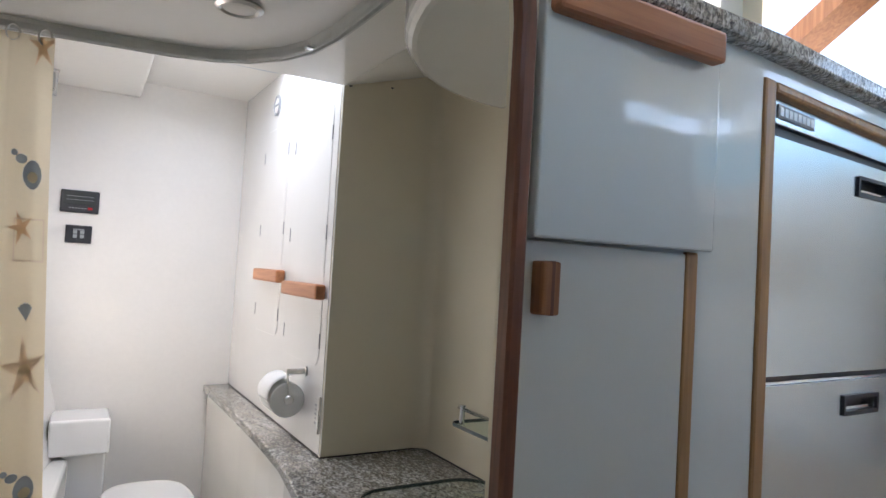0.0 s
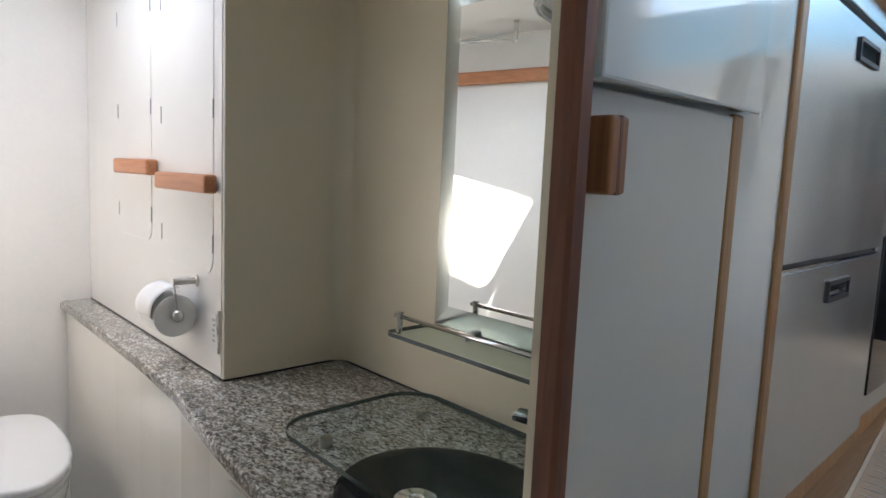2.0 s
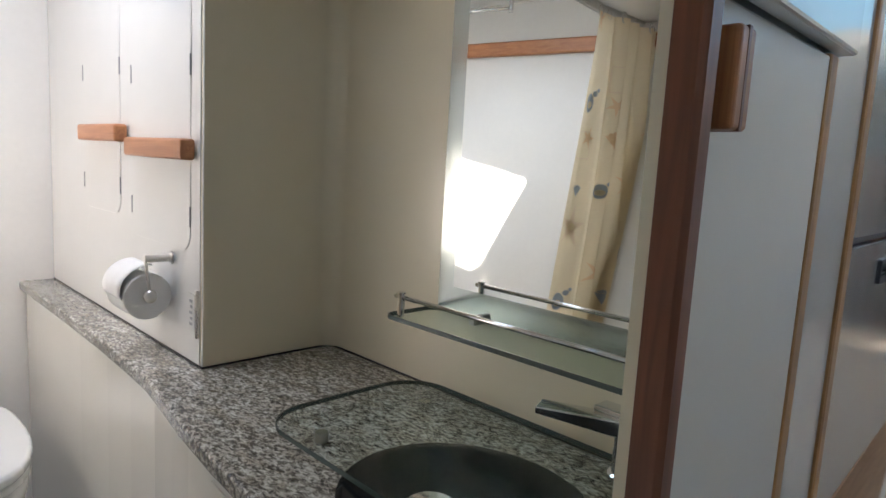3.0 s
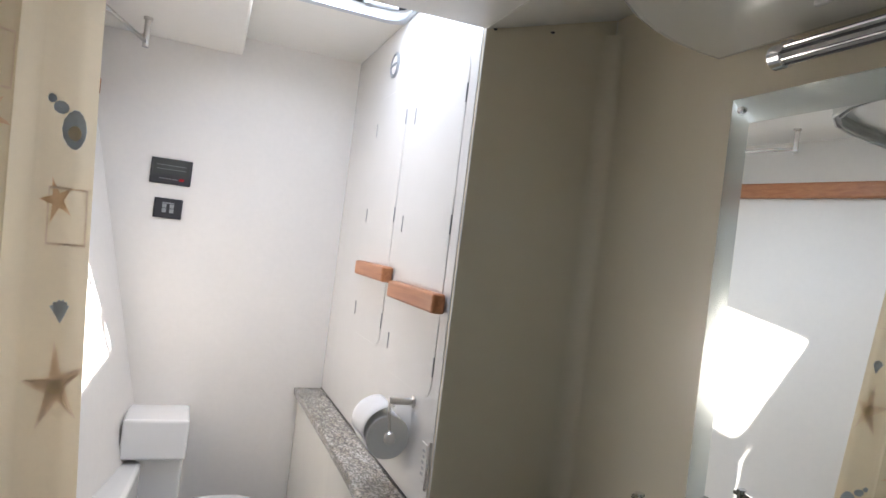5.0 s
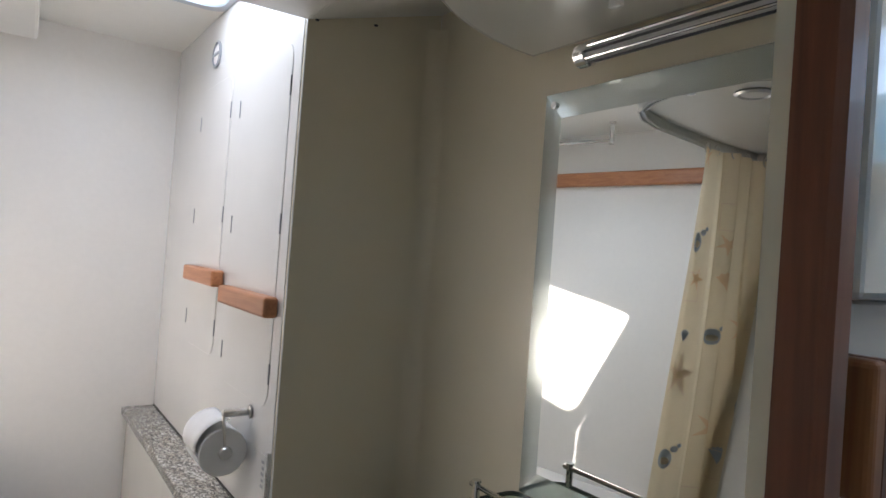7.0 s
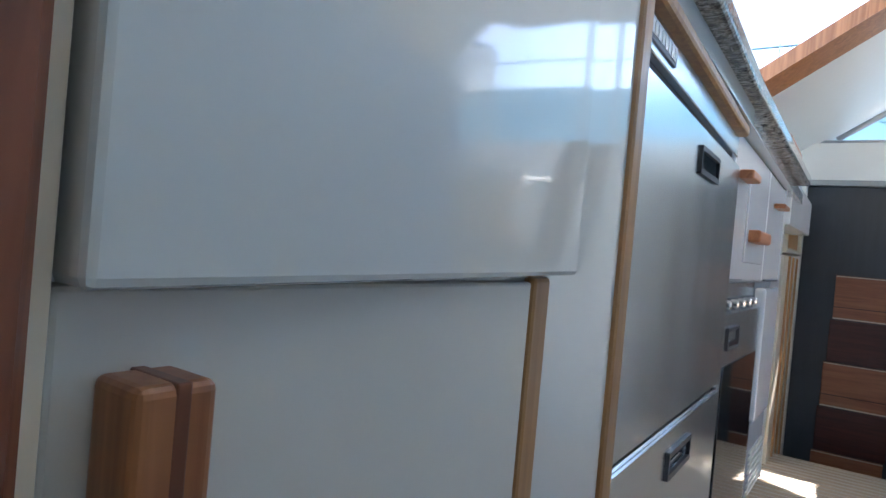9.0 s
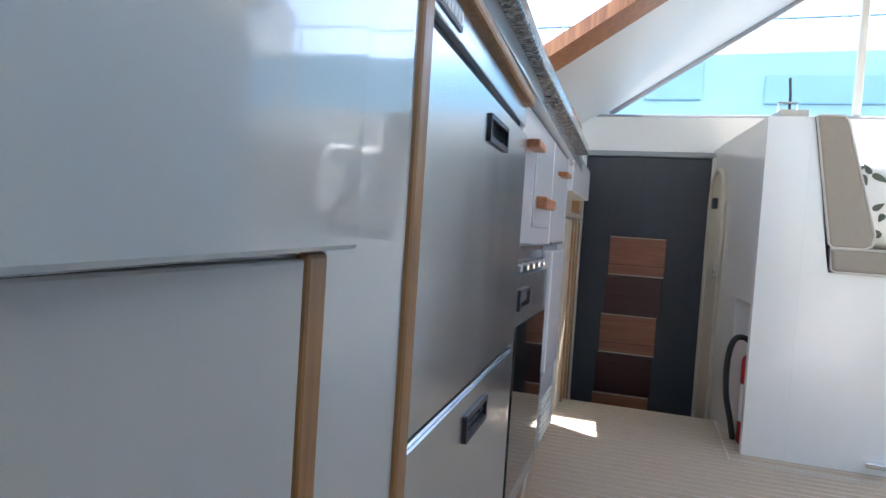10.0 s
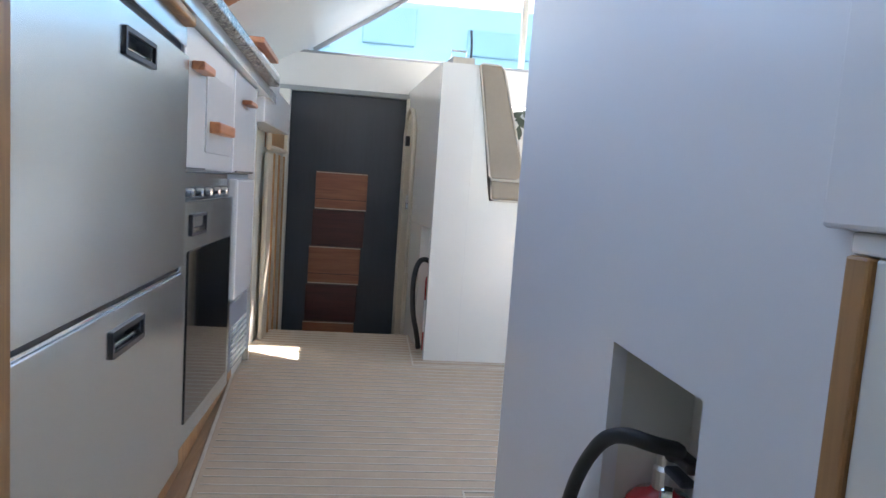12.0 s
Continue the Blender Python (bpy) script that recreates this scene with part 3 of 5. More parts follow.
cab = thing("wall_cabinet", "white galley cabinet with teak pulls", "cabinet")
part("door", box(1.4685, 1.838, 0.530, 0.555, 1.402, 1.672, 0.004), WHITE, cab)
part("door_panel", box(1.60, 1.80, 0.5265, 0.5302, 1.437, 1.60, 0.002), WHITE, cab)
wood_pull(1.535, 1.590, 0.075, cab)
wood_pull(1.685, 1.486, 0.130, cab)
part("catch", box(1.48, 1.60, 0.527, 0.5302, 1.405, 1.4075, 0), DARK, cab)
cab2 = thing("wall_cabinet", "narrow white galley cabinet with a teak pull", "cabinet")
part("door", box(1.844, 2.10, 0.530, 0.555, 1.402, 1.672, 0.004), WHITE, cab2)
wood_pull(1.955, 1.578, 0.080, cab2)
part("catch", box(1.87, 2.08, 0.527, 0.5302, 1.404, 1.407, 0), DARK, cab2)
structure("wall_counter_end", prism([(2.1005, 0.527), (2.36, 0.575), (2.36, 0.61), (2.1005, 0.575)], "z", 0.926, 1.674), WHITE, "white end panel of the galley run", "wall")
structure("trim_counter_end", box(2.3602, 2.378, 0.574, 0.635, DECK + 0.004, 1.674, 0.003), BOARD, "pale wooden end trim", "trim")

hob = thing("control_panel", "steel control panel with dark knobs above the oven", "cooker panel")
part("plate", box(1.4685, 1.862, 0.545, 0.566, 1.351, 1.400, 0.002), STEEL, hob)
part("slot", box(1.475, 1.855, 0.541, 0.5452, 1.355, 1.372, 0.001), DARK, hob, "dark ventilation slot")
for i in range(5):
    part("knob", lathe([(0.008, 0), (0.008, 0.012), (0.005, 0.015)], (1.53 + 0.065 * i, 0.541, 1.363), 14, Euler((radians(90), 0, 0)).to_matrix().to_4x4()), CHROME, hob)
ov = thing("oven", "built-in oven with steel frame and dark glass door", "oven")
part("frame", box(1.4685, 1.862, 0.529, 0.573, 0.905, 1.349, 0.003), STEEL, ov)
part("glass", box(1.507, 1.830, 0.5265, 0.5295, 0.945, 1.260, 0.002), GLASSDARK, ov, "dark glass pane")
part("handle_frame", ring_plate(rounded(1.518, 1.618, 1.286, 1.325, 0.003), rounded(1.523, 1.613, 1.291, 1.320, 0.002), "y", 0.525, 0.5295), DARK, ov)
part("handle_lip", box(1.523, 1.613, 0.5262, 0.529, 1.291, 1.301, 0.001), CHROME, ov)
dw = thing("dishwasher", "slim white appliance with a louvred grey base", "appliance")
part("body", box(1.865, 2.10, 0.545, 0.574, 0.926, 1.400, 0.002), GREYP, dw)
part("door", box(1.868, 2.070, 0.522, 0.545, 1.102, 1.388, 0.006), WHITE, dw)
part("base_panel", box(1.868, 2.070, 0.529, 0.545, 0.928, 1.094, 0.003), GREYP, dw, "grey louvred base panel")
for i in range(7):
    part("louvre", box(1.885, 2.05, 0.524, 0.5295, 0.940 + 0.015 * i, 0.947 + 0.015 * i, 0.001), MATT, dw)

tray = thing("wooden_stand", "white canister stand with a wooden top", "stand")
part("base", box(2.30, 2.62, 0.55, 0.78, 1.732, 1.812, 0.008), WHITE, tray)
part("neck", box(2.38, 2.56, 0.58, 0.74, 1.812, 1.844, 0.004), TEAKX, tray)
part("top", box(2.32, 2.60, 0.555, 0.77, 1.844, 1.862, 0.004), TEAKX, tray, "wooden top board")
structure("counter_end", box(2.225, 2.75, 0.53, 0.845, 1.55, 1.7315, 0.004), WHITE, "white end shelf beyond the worktop", "shelf")
gl = thing("glass_dish", "small clear glass dish on the wooden stand", "dish")
part("bowl", lathe([(0.03, 0.0), (0.045, 0.004), (0.05, 0.02), (0.046, 0.02), (0.042, 0.006), (0.0005, 0.005)], (2.44, 0.66, 1.862), 20), GREENGLASS, gl)

SKEW[0] = False
# forward of the galley: boarded frame beside the steps, and the black door
for k, (a, b, y) in enumerate(((2.64, 2.74, 0.598), (2.80, 2.90, 0.604), (2.96, 3.06, 0.608))):
    structure("trim_board_%d" % (k + 1), box(a, b, y, y + 0.016, 0.36, 1.48, 0.004), BOARD, "pale wooden frame board beside the steps", "trim")
    structure("trim_edge_%d" % (k + 1), box(b, b + 0.012, y - 0.006, y + 0.016, 0.36, 1.48, 0.003), OAK, "brown edging of a frame board", "trim")
structure("wall_galley_forward", box(2.379, 3.23, 0.625, 0.66, 0.36, 1.67, 0), MATT, "white lining beside the black door", "wall")
locker_arch = [(2.70, 1.50), (3.10, 1.50), (3.10, 1.58)] + [(2.90 + 0.20 * math.cos(a), 1.58 + 0.13 * math.sin(a)) for a in [math.pi * i / 8 for i in range(1, 8)]] + [(2.70, 1.58)]
la = thing("arched_door", "wooden arched panel above the boarded frame", "door")
part("panel", prism(locker_arch, "y", 0.612, 0.6248), OAK, la)
part("frame", tube([(p[0], 0.610, p[1]) for p in locker_arch], 0.010, 8, closed=True), BOARD, la)

bd = thing("door_1", "black-stained door with teak and dark inlaid panels, closed", "door")
tagged(bd, kind="structure")
part("leaf", box(3.205, 3.2285, 0.0965, 0.6235, 0.30, 1.769, 0.004), BLACKDOOR, bd)
for z0, z1, y0, y1, m in ((1.266, 1.432, 0.258, 0.484, INLAY), (1.104, 1.263, 0.264, 0.491, ROSE), (0.933, 1.101, 0.274, 0.500, INLAY), (0.764, 0.930, 0.280, 0.507, ROSE),
                          (0.596, 0.761, 0.285, 0.513, INLAY), (0.43, 0.593, 0.285, 0.513, ROSE)):
    p = part("inlay", box(3.198, 3.206, y0, y1, z0, z1, 0.002), m, bd)
    if m is INLAY:
        part("line", box(3.1965, 3.1982, y0 + 0.001, y1 - 0.001, z0 + 0.002, z0 + 0.006, 0), CAULK, p, "pale edge line")
        part("line", box(3.1965, 3.1982, y0 + 0.001, y1 - 0.001, z0 + 0.045, z0 + 0.048, 0), ROSE, p, "dark joint line")
        part("line", box(3.1965, 3.1982, y0 + 0.001, y1 - 0.001, z1 - 0.005, z1 - 0.002, 0), CAULK, p, "pale edge line")

# ---- dinette side ----
structure("wall_dinette", prism([(2.66, 0.0487), (3.229, 0.10), (3.229, -0.02), (2.66, -0.068)], "z", 0.36, 1.256), PANELW, "white dinette partition beside the steps", "wall")
structure("wall_dinette_upper", prism([(2.477, 0.0323), (3.229, 0.10), (3.229, -0.02), (2.477, -0.084)], "z", 1.2565, 1.805), PANELW, "white upper part of the dinette partition", "wall")
structure("wall_dinette_end", prism([(2.452, 0.03), (2.476, 0.0322), (2.476, -0.0845), (2.452, -0.0845)], "z", DECK, 1.805), PANELW, "white end of the dinette partition", "wall")
structure("wall_dinette_niche", box(2.477, 2.659, -0.085, -0.072, DECK, 1.256, 0), MATT, "back of the narrow extinguisher niche", "wall")
structure("trim_dinette", tube([(2.455, -0.02, 1.8155), (3.22, 0.06, 1.8155)], 0, square=[(-0.055, -0.01), (-0.055, 0.01), (0.018, 0.01), (0.018, -0.01)]), BOARD,
          "pale capping along the dinette partition", "trim")
rail = thing("fiddle_rail", "small chrome guard rail on the partition top", "rail")
part("bar", tube([(2.50, -0.05, 1.824), (2.50, -0.05, 1.853), (2.50, 0.0, 1.853), (2.50, 0.0, 1.824)], 0.004, 8), CHROME, rail)
structure("dinette_base", prism([(-0.0847, DECK), (-0.0847, 1.805), (-0.095, 1.805), (-0.145, 1.42), (-0.155, 1.367), (-1.74, 1.367), (-1.74, DECK)], "x", 2.452, 2.49), PANELW,
          "white dinette end panel cut to the seat outline", "panel")
structure("dinette_plinth", box(2.49, 3.225, -1.74, -0.09, DECK, 1.367, 0), WHITE, "white plinth under the dinette seat", "panel")


def cushion(name, x0, x1, pts, label, rim=True):
    """A cushion of one cross-section, with piping round its end."""
    c = thing(name, label, "cushion")
    bm = prism(pts, "x", x0, x1, 0.012, 3)
    part("cover", bm, BEIGE, c)
    if rim:
        part("piping", tube([(x0 + 0.002, p[0], p[1]) for p in pts], 0.0035, 6, closed=True), CAULK, c, "pale piping")
        part("piping", tube([(x0 + 0.012, p[0], p[1]) for p in pts], 0.0028, 6, closed=True), PIPING, c, "dark piping")
    return c


cushion("back_cushion", 2.440, 3.20, [(-0.092, 1.802), (-0.097, 1.808), (-0.160, 1.806), (-0.172, 1.79), (-0.258, 1.478), (-0.252, 1.447), (-0.235, 1.438), (-0.158, 1.438), (-0.148, 1.448)],
        "beige piped seat back cushion of the dinette")
cushion("seat_cushion", 2.440, 3.20, [(-0.153, 1.436), (-0.158, 1.375), (-0.17, 1.369), (-0.62, 1.369), (-0.63, 1.38), (-0.63, 1.425), (-0.62, 1.436)],
        "beige piped seat cushion of the dinette")
cushion("far_cushion", 3.12, 3.215, [(-0.26, 1.438), (-0.26, 1.73), (-0.28, 1.745), (-1.6, 1.745), (-1.6, 1.438)], "beige back cushion against the forward bulkhead", False)


def pillow(x, y, z, w, h, yaw, label):
    p = thing("throw_pillow", label, "pillow")
    m = Matrix.Translation((x, y, z)) @ Euler((radians(-12), 0, radians(yaw))).to_matrix().to_4x4()
    def f(s):
        def g(u, v):
            a, b = 2 * u - 1, 2 * v - 1
            e = (max(0.0, 1 - abs(a) ** 2.6) * max(0.0, 1 - abs(b) ** 2.6)) ** 0.55
            pin = 1 - 0.07 * (a * a + b * b - a * a * b * b)
            return m @ Vector((a * w / 2 * pin, s * 0.055 * e, b * h / 2 * pin))
        return g
    bm = sheet(f(-1), 16, 16)
    bm2 = sheet(f(1), 16, 16)
    me = bpy.data.meshes.new("t")
    bm2.to_mesh(me)
    bm.from_mesh(me)
    bm2.free()
    bpy.data.meshes.remove(me)
    bmesh.ops.remove_doubles(bm, verts=bm.verts, dist=0.0005)
    part("cover", bm, PILLOW, p, smooth=True)
    rnd = random.Random(4)
    for i in range(26):
        u, v = rnd.uniform(0.08, 0.92), rnd.uniform(0.08, 0.92)
        ang, ln, wd = rnd.uniform(0, 6.28), rnd.uniform(0.03, 0.06), rnd.uniform(0.012, 0.022)
        bm = bmesh.new()
        vs = []
        for k in range(12):
            t = 2 * math.pi * k / 12
            lx, lz = ln * math.cos(t) * 0.5, wd * math.sin(t) * (0.5 + 0.3 * math.cos(t)) * 1.4
            uu = u + (lx * math.cos(ang) - lz * math.sin(ang)) / w
            vv = v + (lx * math.sin(ang) + lz * math.cos(ang)) / h
            q = f(-1)(min(0.985, max(0.015, uu)), min(0.985, max(0.015, vv)))
            vs.append(bm.verts.new(q + m.to_3x3() @ Vector((0, -0.0025, 0))))
        bm.faces.new(vs)
        part("leaf_motif", bm, LEAFPRINT, p)
    return p


pillow(2.98, -0.40, 1.60, 0.36, 0.34, -90, "white cushion printed with dark green leaves")

# cabin door frame in the partition side
pa = [(2.92, 0.42), (3.17, 0.42), (3.17, 1.58)] + [(3.045 + 0.125 * math.cos(a), 1.58 + 0.13 * math.sin(a)) for a in [math.pi * i / 8 for i in range(1, 8)]] + [(2.92, 1.58)]
def side_y(x):
    return 0.03 + 0.07 * (x - 2.452) / 0.778
sd = thing("cabin_door", "pale arched cabin door with brass latch", "door")
bmp = prism(pa, "y", 0.0, 0.008)
for v in bmp.verts:
    v.co.y += side_y(v.co.x) + 0.001
part("panel", bmp, CREAM, sd)
part("frame", tube([(p[0], side_y(p[0]) + 0.008, p[1]) for p in pa], 0.011, 8, closed=True), BOARD, sd, "wooden arched frame")
part("latch", box(2.935, 2.955, 0.085, 0.098, 1.30, 1.36, 0.003), SATIN, sd)
part("hook", box(3.02, 3.07, 0.092, 0.11, 1.56, 1.60, 0.003), DARK, sd)


def softened(pts, rounds=2):
    """Corner-cut a line of points into a smooth bend."""
    for _ in range(rounds):
        out = [pts[0]]
        for p, q in zip(pts, pts[1:]):
            out += [tuple(a * 0.75 + b * 0.25 for a, b in zip(p, q)), tuple(a * 0.25 + b * 0.75 for a, b in zip(p, q))]
        pts = out + [pts[-1]]
    return pts


def extinguisher(name, x, y, z0, r, h, label, turn=1, gx=0.012):
    e = thing(name, label, "fire extinguisher")
    part("cylinder", lathe([(0.001, 0), (r * 0.9, 0.0), (r, 0.008), (r, h * 0.88), (r * 0.93, h * 0.925), (r * 0.72, h * 0.96), (r * 0.35, h * 0.985), (r * 0.3, h)], (x, y, z0), 36), RED, e, smooth=True)
    part("label_plate", sheet(lambda u, v: (x + (r + 0.0008) * math.cos(1.2 * (u - 0.5) + 1.57), y + (r + 0.0008) * math.sin(1.2 * (u - 0.5) + 1.57), z0 + h * (0.25 + 0.4 * v)), 10, 1), WHITE, e, "printed label")
    part("valve", lathe([(r * 0.3, 0), (r * 0.3, 0.02), (r * 0.22, 0.024), (r * 0.22, 0.04)], (x, y, z0 + h), 16), SATIN, e)
    part("lever", box(x - 0.012, x + 0.06 * turn, y - 0.008, y + 0.008, z0 + h + 0.04, z0 + h + 0.052, 0.003), DARK, e, "black lever")
    part("lever", box(x - 0.012, x + 0.05 * turn, y - 0.008, y + 0.008, z0 + h + 0.022, z0 + h + 0.030, 0.003), DARK, e, "black carrying handle")
    g = part("gauge", lathe([(0.001, 0), (r * 0.24, 0), (r * 0.24, 0.008), (r * 0.21, 0.01)], (x + gx, y + r * 0.35, z0 + h + 0.012), 20, Euler((radians(-90), 0, radians(-25))).to_matrix().to_4x4()), CHROME, e)
    part("dial", lathe([(0.001, 0), (r * 0.19, 0)], (x + gx + 0.0045, y + r * 0.35 + 0.0104, z0 + h + 0.012), 20, Euler((radians(-90), 0, radians(-25))).to_matrix().to_4x4()), WHITE, g)
    return e


ex = extinguisher("fire_extinguisher", 0.962, -0.086, 0.90, 0.038, 0.212, "red fire extinguisher with black hose in a wall niche", turn=-1, gx=-0.045)
part("hose", tube(softened([(0.950, -0.086, 1.152), (0.910, -0.074, 1.174), (0.892, -0.038, 1.186), (0.915, -0.018, 1.187), (0.955, -0.014, 1.166), (0.995, -0.012, 1.122), (1.028, -0.012, 1.072), (1.047, -0.012, 1.015), (1.052, -0.012, 0.96), (1.048, -0.013, 0.90)]), 0.0078, 10), RUBBER, ex, "black rubber hose", smooth=True)
fx = extinguisher("fire_extinguisher", 2.57, -0.015, DECK, 0.045, 0.29, "red fire extinguisher beside the dinette partition")
part("hose", tube(softened([(2.57, 0.0, 1.125), (2.57, 0.03, 1.145), (2.565, 0.055, 1.14), (2.56, 0.070, 1.10), (2.56, 0.074, 1.03), (2.56, 0.068, 0.95), (2.56, 0.05, 0.88), (2.56, 0.04, 0.825)]), 0.009, 10), RUBBER, fx, "black rubber hose", smooth=True)
lt = thing("door_latch", "chrome floor latch on the dinette panel", "latch")
part("bolt", box(2.425, 2.452, -0.33, -0.28, 0.837, 0.852, 0.003), CHROME, lt)

# ---- passage, other side: locker door like its twin ----
up2 = thing("upper_locker_door", "glossy white overlay locker door on the passage side", "locker door")
part("door_panel", box(0.452, 0.690, RW + 0.001, RW + 0.013, 1.3985, 1.60, 0.003), SATINW, up2)
structure("trim_passage", box(0.656, 0.673, RW + 0.0005, RW + 0.009, 0.0, 1.3855, 0.002), OAK, "oak edging strip of the passage locker", "trim")
structure("trim_passage_head", box(0.452, 0.673, RW + 0.0005, RW + 0.007, 1.386, 1.398, 0.002), WHITE, "white head strip of the passage locker", "trim")
lo2 = thing("lower_locker_door", "satin white locker door on the passage side", "locker door")
part("door_panel", box(0.452, 0.6555, RW + 0.0005, RW + 0.006, 0.05, 1.3855, 0.002), MATT, lo2)

# seams of the galley sole
fx0, n_seam = 0.97, 60
seam_mesh = None
for i in range(n_seam):
    x = fx0 + 0.034 * i
    if x > 2.78:
        break
    if seam_mesh is None:
        s = part("seam", box(-0.0015, 0.0015, 0.03 - 0.6, 0.465, 0.0, 0.0012, 0), CAULK, bpy.data.objects["floor_galley"])
        seam_mesh = s.data
    else:
        s = new("seam", seam_mesh)
        s.parent = bpy.data.objects["floor_galley"]
    s.location = (x, 0.10 * (x - 0.97), DECK)
fl = bpy.data.objects["floor_galley"]
def fan_y(x, off):
    return 0.468 + 0.108 * (x - 0.95) + off


part("border", prism([(0.95, fan_y(0.95, 0)), (2.79, fan_y(2.79, 0)), (2.79, fan_y(2.79, 0.006)), (0.95, fan_y(0.95, 0.006))], "z", DECK, DECK + 0.0022), CAULK, fl)
part("border", box(2.376, 2.383, -1.7, 0.07, DECK, DECK + 0.0022, 0), CAULK, fl)
part("border", box(2.38, 2.79, 0.066, 0.071, DECK, DECK + 0.0024, 0), CAULK, fl)
part("margin_board", prism([(0.95, fan_y(0.95, 0.008)), (2.79, fan_y(2.79, 0.008)), (2.79, 0.73), (0.95, 0.60)], "z", DECK, DECK + 0.003), wood_mat("margin_wood", (0.40, 0.27, 0.16), (0.30, 0.20, 0.12), along=0), fl)

part("border", box(0.95, 1.53, 0.020, 0.024, DECK, DECK + 0.0022, 0), CAULK, fl)
part("border", box(1.53, 1.535, -1.0, 0.024, DECK, DECK + 0.0024, 0), CAULK, fl)


# ---- washroom: built-in cabinet and counter ----
cb = thing("tall_cabinet", "white built-in washroom cabinet with two doors and teak bars", "cabinet")
part("side", box(0.602, 0.884, 1.451, 1.463, 0.902, 1.986, 0.0), CREAM, cb, "olive-shaded cream side")
part("front", box(0.600, 0.620, 1.4635, 2.468, 0.902, 1.988, 0.001), WHITE, cb)
part("corner_bead", tube([(0.6035, 1.4545, 0.902), (0.6035, 1.4545, 1.83)], 0.0035, 8), WHITE, cb)


def cab_door(y0, y1, z0, z1):
    """A flush door: its gap shows as a thin dark line with round corners."""
    d = part("door", prism(rounded(y0, y1, z0, z1, 0.035), "x", 0.5988, 0.601), WHITE, cb)
    part("gap", ring_plate(rounded(y0 - 0.0012, y1 + 0.0012, z0 - 0.0012, z1 + 0.0012, 0.036), rounded(y0, y1, z0, z1, 0.035), "x", 0.5995, 0.6005), GAPG, d, "fine shadow gap")
    for y, s in ((y0, 1), (y1, 1)):
        for z in (z0 + 0.065, (z0 + z1) / 2, z1 - 0.085):
            part("hinge", box(0.5970, 0.600, y - 0.0018, y + 0.0018, z - 0.019, z + 0.019, 0.0008), GREYP, d)


cab_door(1.503, 1.803, 1.113, 1.795)
cab_door(1.877, 2.142, 1.148, 1.806)
for y0, y1, z in ((1.478, 1.770, 1.302), (1.825, 2.095, 1.330)):
    part("bar", box(0.570, 0.598, y0, y1, z - 0.019, z + 0.019, 0.006, 3), TEAKY, cb, "teak grip bar")
vent = thing("round_vent", "small round white plastic vent on the cabinet", "vent")
mv = Euler((0, radians(-90), 0)).to_matrix().to_4x4()
part("eye", lathe([(0.034, 0), (0.036, 0.004), (0.030, 0.006), (0.030, 0.002)], (0.600, 2.035, 1.885), 28, mv), GREYP, vent)
part("disc", lathe([(0.001, 0.004), (0.024, 0.004), (0.026, 0.001)], (0.600, 2.035, 1.885), 28, mv), WALLW, vent)
part("bar", box(0.593, 0.597, 2.008, 2.062, 1.882, 1.888, 0.001), GREYP, vent)
sw = thing("switch_plate", "small white switch with printed marks by the cabinet edge", "switch")
part("plate", box(0.597, 0.5998, 1.480, 1.508, 0.965, 1.035, 0.001), WHITE, sw)
for i in range(5):
    part("mark", box(0.5962, 0.5971, 1.487, 1.499 - 0.003 * (i % 2), 0.975 + 0.011 * i, 0.980 + 0.011 * i, 0), GREYP, sw)
part("strip", box(0.594, 0.5998, 1.463, 1.470, 0.955, 1.045, 0.001), SATIN, sw, "metal strip")

cove = [(0.8855, 1.4515)] + [(0.8505 + 0.034 * math.cos(a), 1.4165 + 0.034 * math.sin(a)) for a in [math.pi / 2 * i / 24 for i in range(25)]]
structure("trim_cove", prism(cove, "z", 0.903, 1.87), CREAM, "rounded cream inner corner beside the mirror", "trim")

# counter: a slab with a swept front edge, and its curved apron
front = [(0.512, 2.466), (0.513, 2.2), (0.514, 1.95), (0.512, 1.75), (0.508, 1.60), (0.502, 1.46), (0.488, 1.35), (0.474, 1.25), (0.461, 1.12), (0.451, 0.98), (0.443, 0.80), (0.440, 0.525)]
top_out = front + [(0.883, 0.566), (0.883, 1.449), (0.600, 1.449), (0.600, 2.466)]
tagged(part("granite_counter", prism(top_out, "z", 0.874, 0.901, 0.005, 3), GRANITE), "speckled grey-brown granite washroom counter", "counter")
apron = [(x + 0.016, y) for x, y in front]
structure("wall_apron", prism(apron + [(0.598, 0.500), (0.598, 2.466)], "z", 0.0, 0.8735), PANELW, "cream curved apron under the granite counter", "wall")
sealant = structure("trim_sealant", tube([(0.600, 2.466, 0.902), (0.600, 1.450, 0.902), (0.884, 1.450, 0.902), (0.884, 0.57, 0.902)], 0.0022, 6), PIPING, "dark sealant line along the counter", "trim")
hat = thing("locker_hatch", "cream locker door with a steel slam latch under the counter", "locker door")
def apron_x(y):
    return float(np.interp(y, [p[1] for p in reversed(front)], [p[0] for p in reversed(front)])) + 0.016


part("door", sheet(lambda u, v: (apron_x(0.62 + 0.52 * u) - 0.001, 0.62 + 0.52 * u, 0.25 + 0.60 * v), 12, 1, 0.004), PANELW, hat)
part("latch_plate", ring_plate(rounded(1.06, 1.105, 0.79, 0.835, 0.006), rounded(1.068, 1.097, 0.798, 0.827, 0.004), "x", 0.4645, 0.4700), SATIN, hat, "steel latch frame")
part("latch_lever", box(0.4655, 0.469, 1.070, 1.095, 0.802, 0.822, 0.001), CHROME, hat)

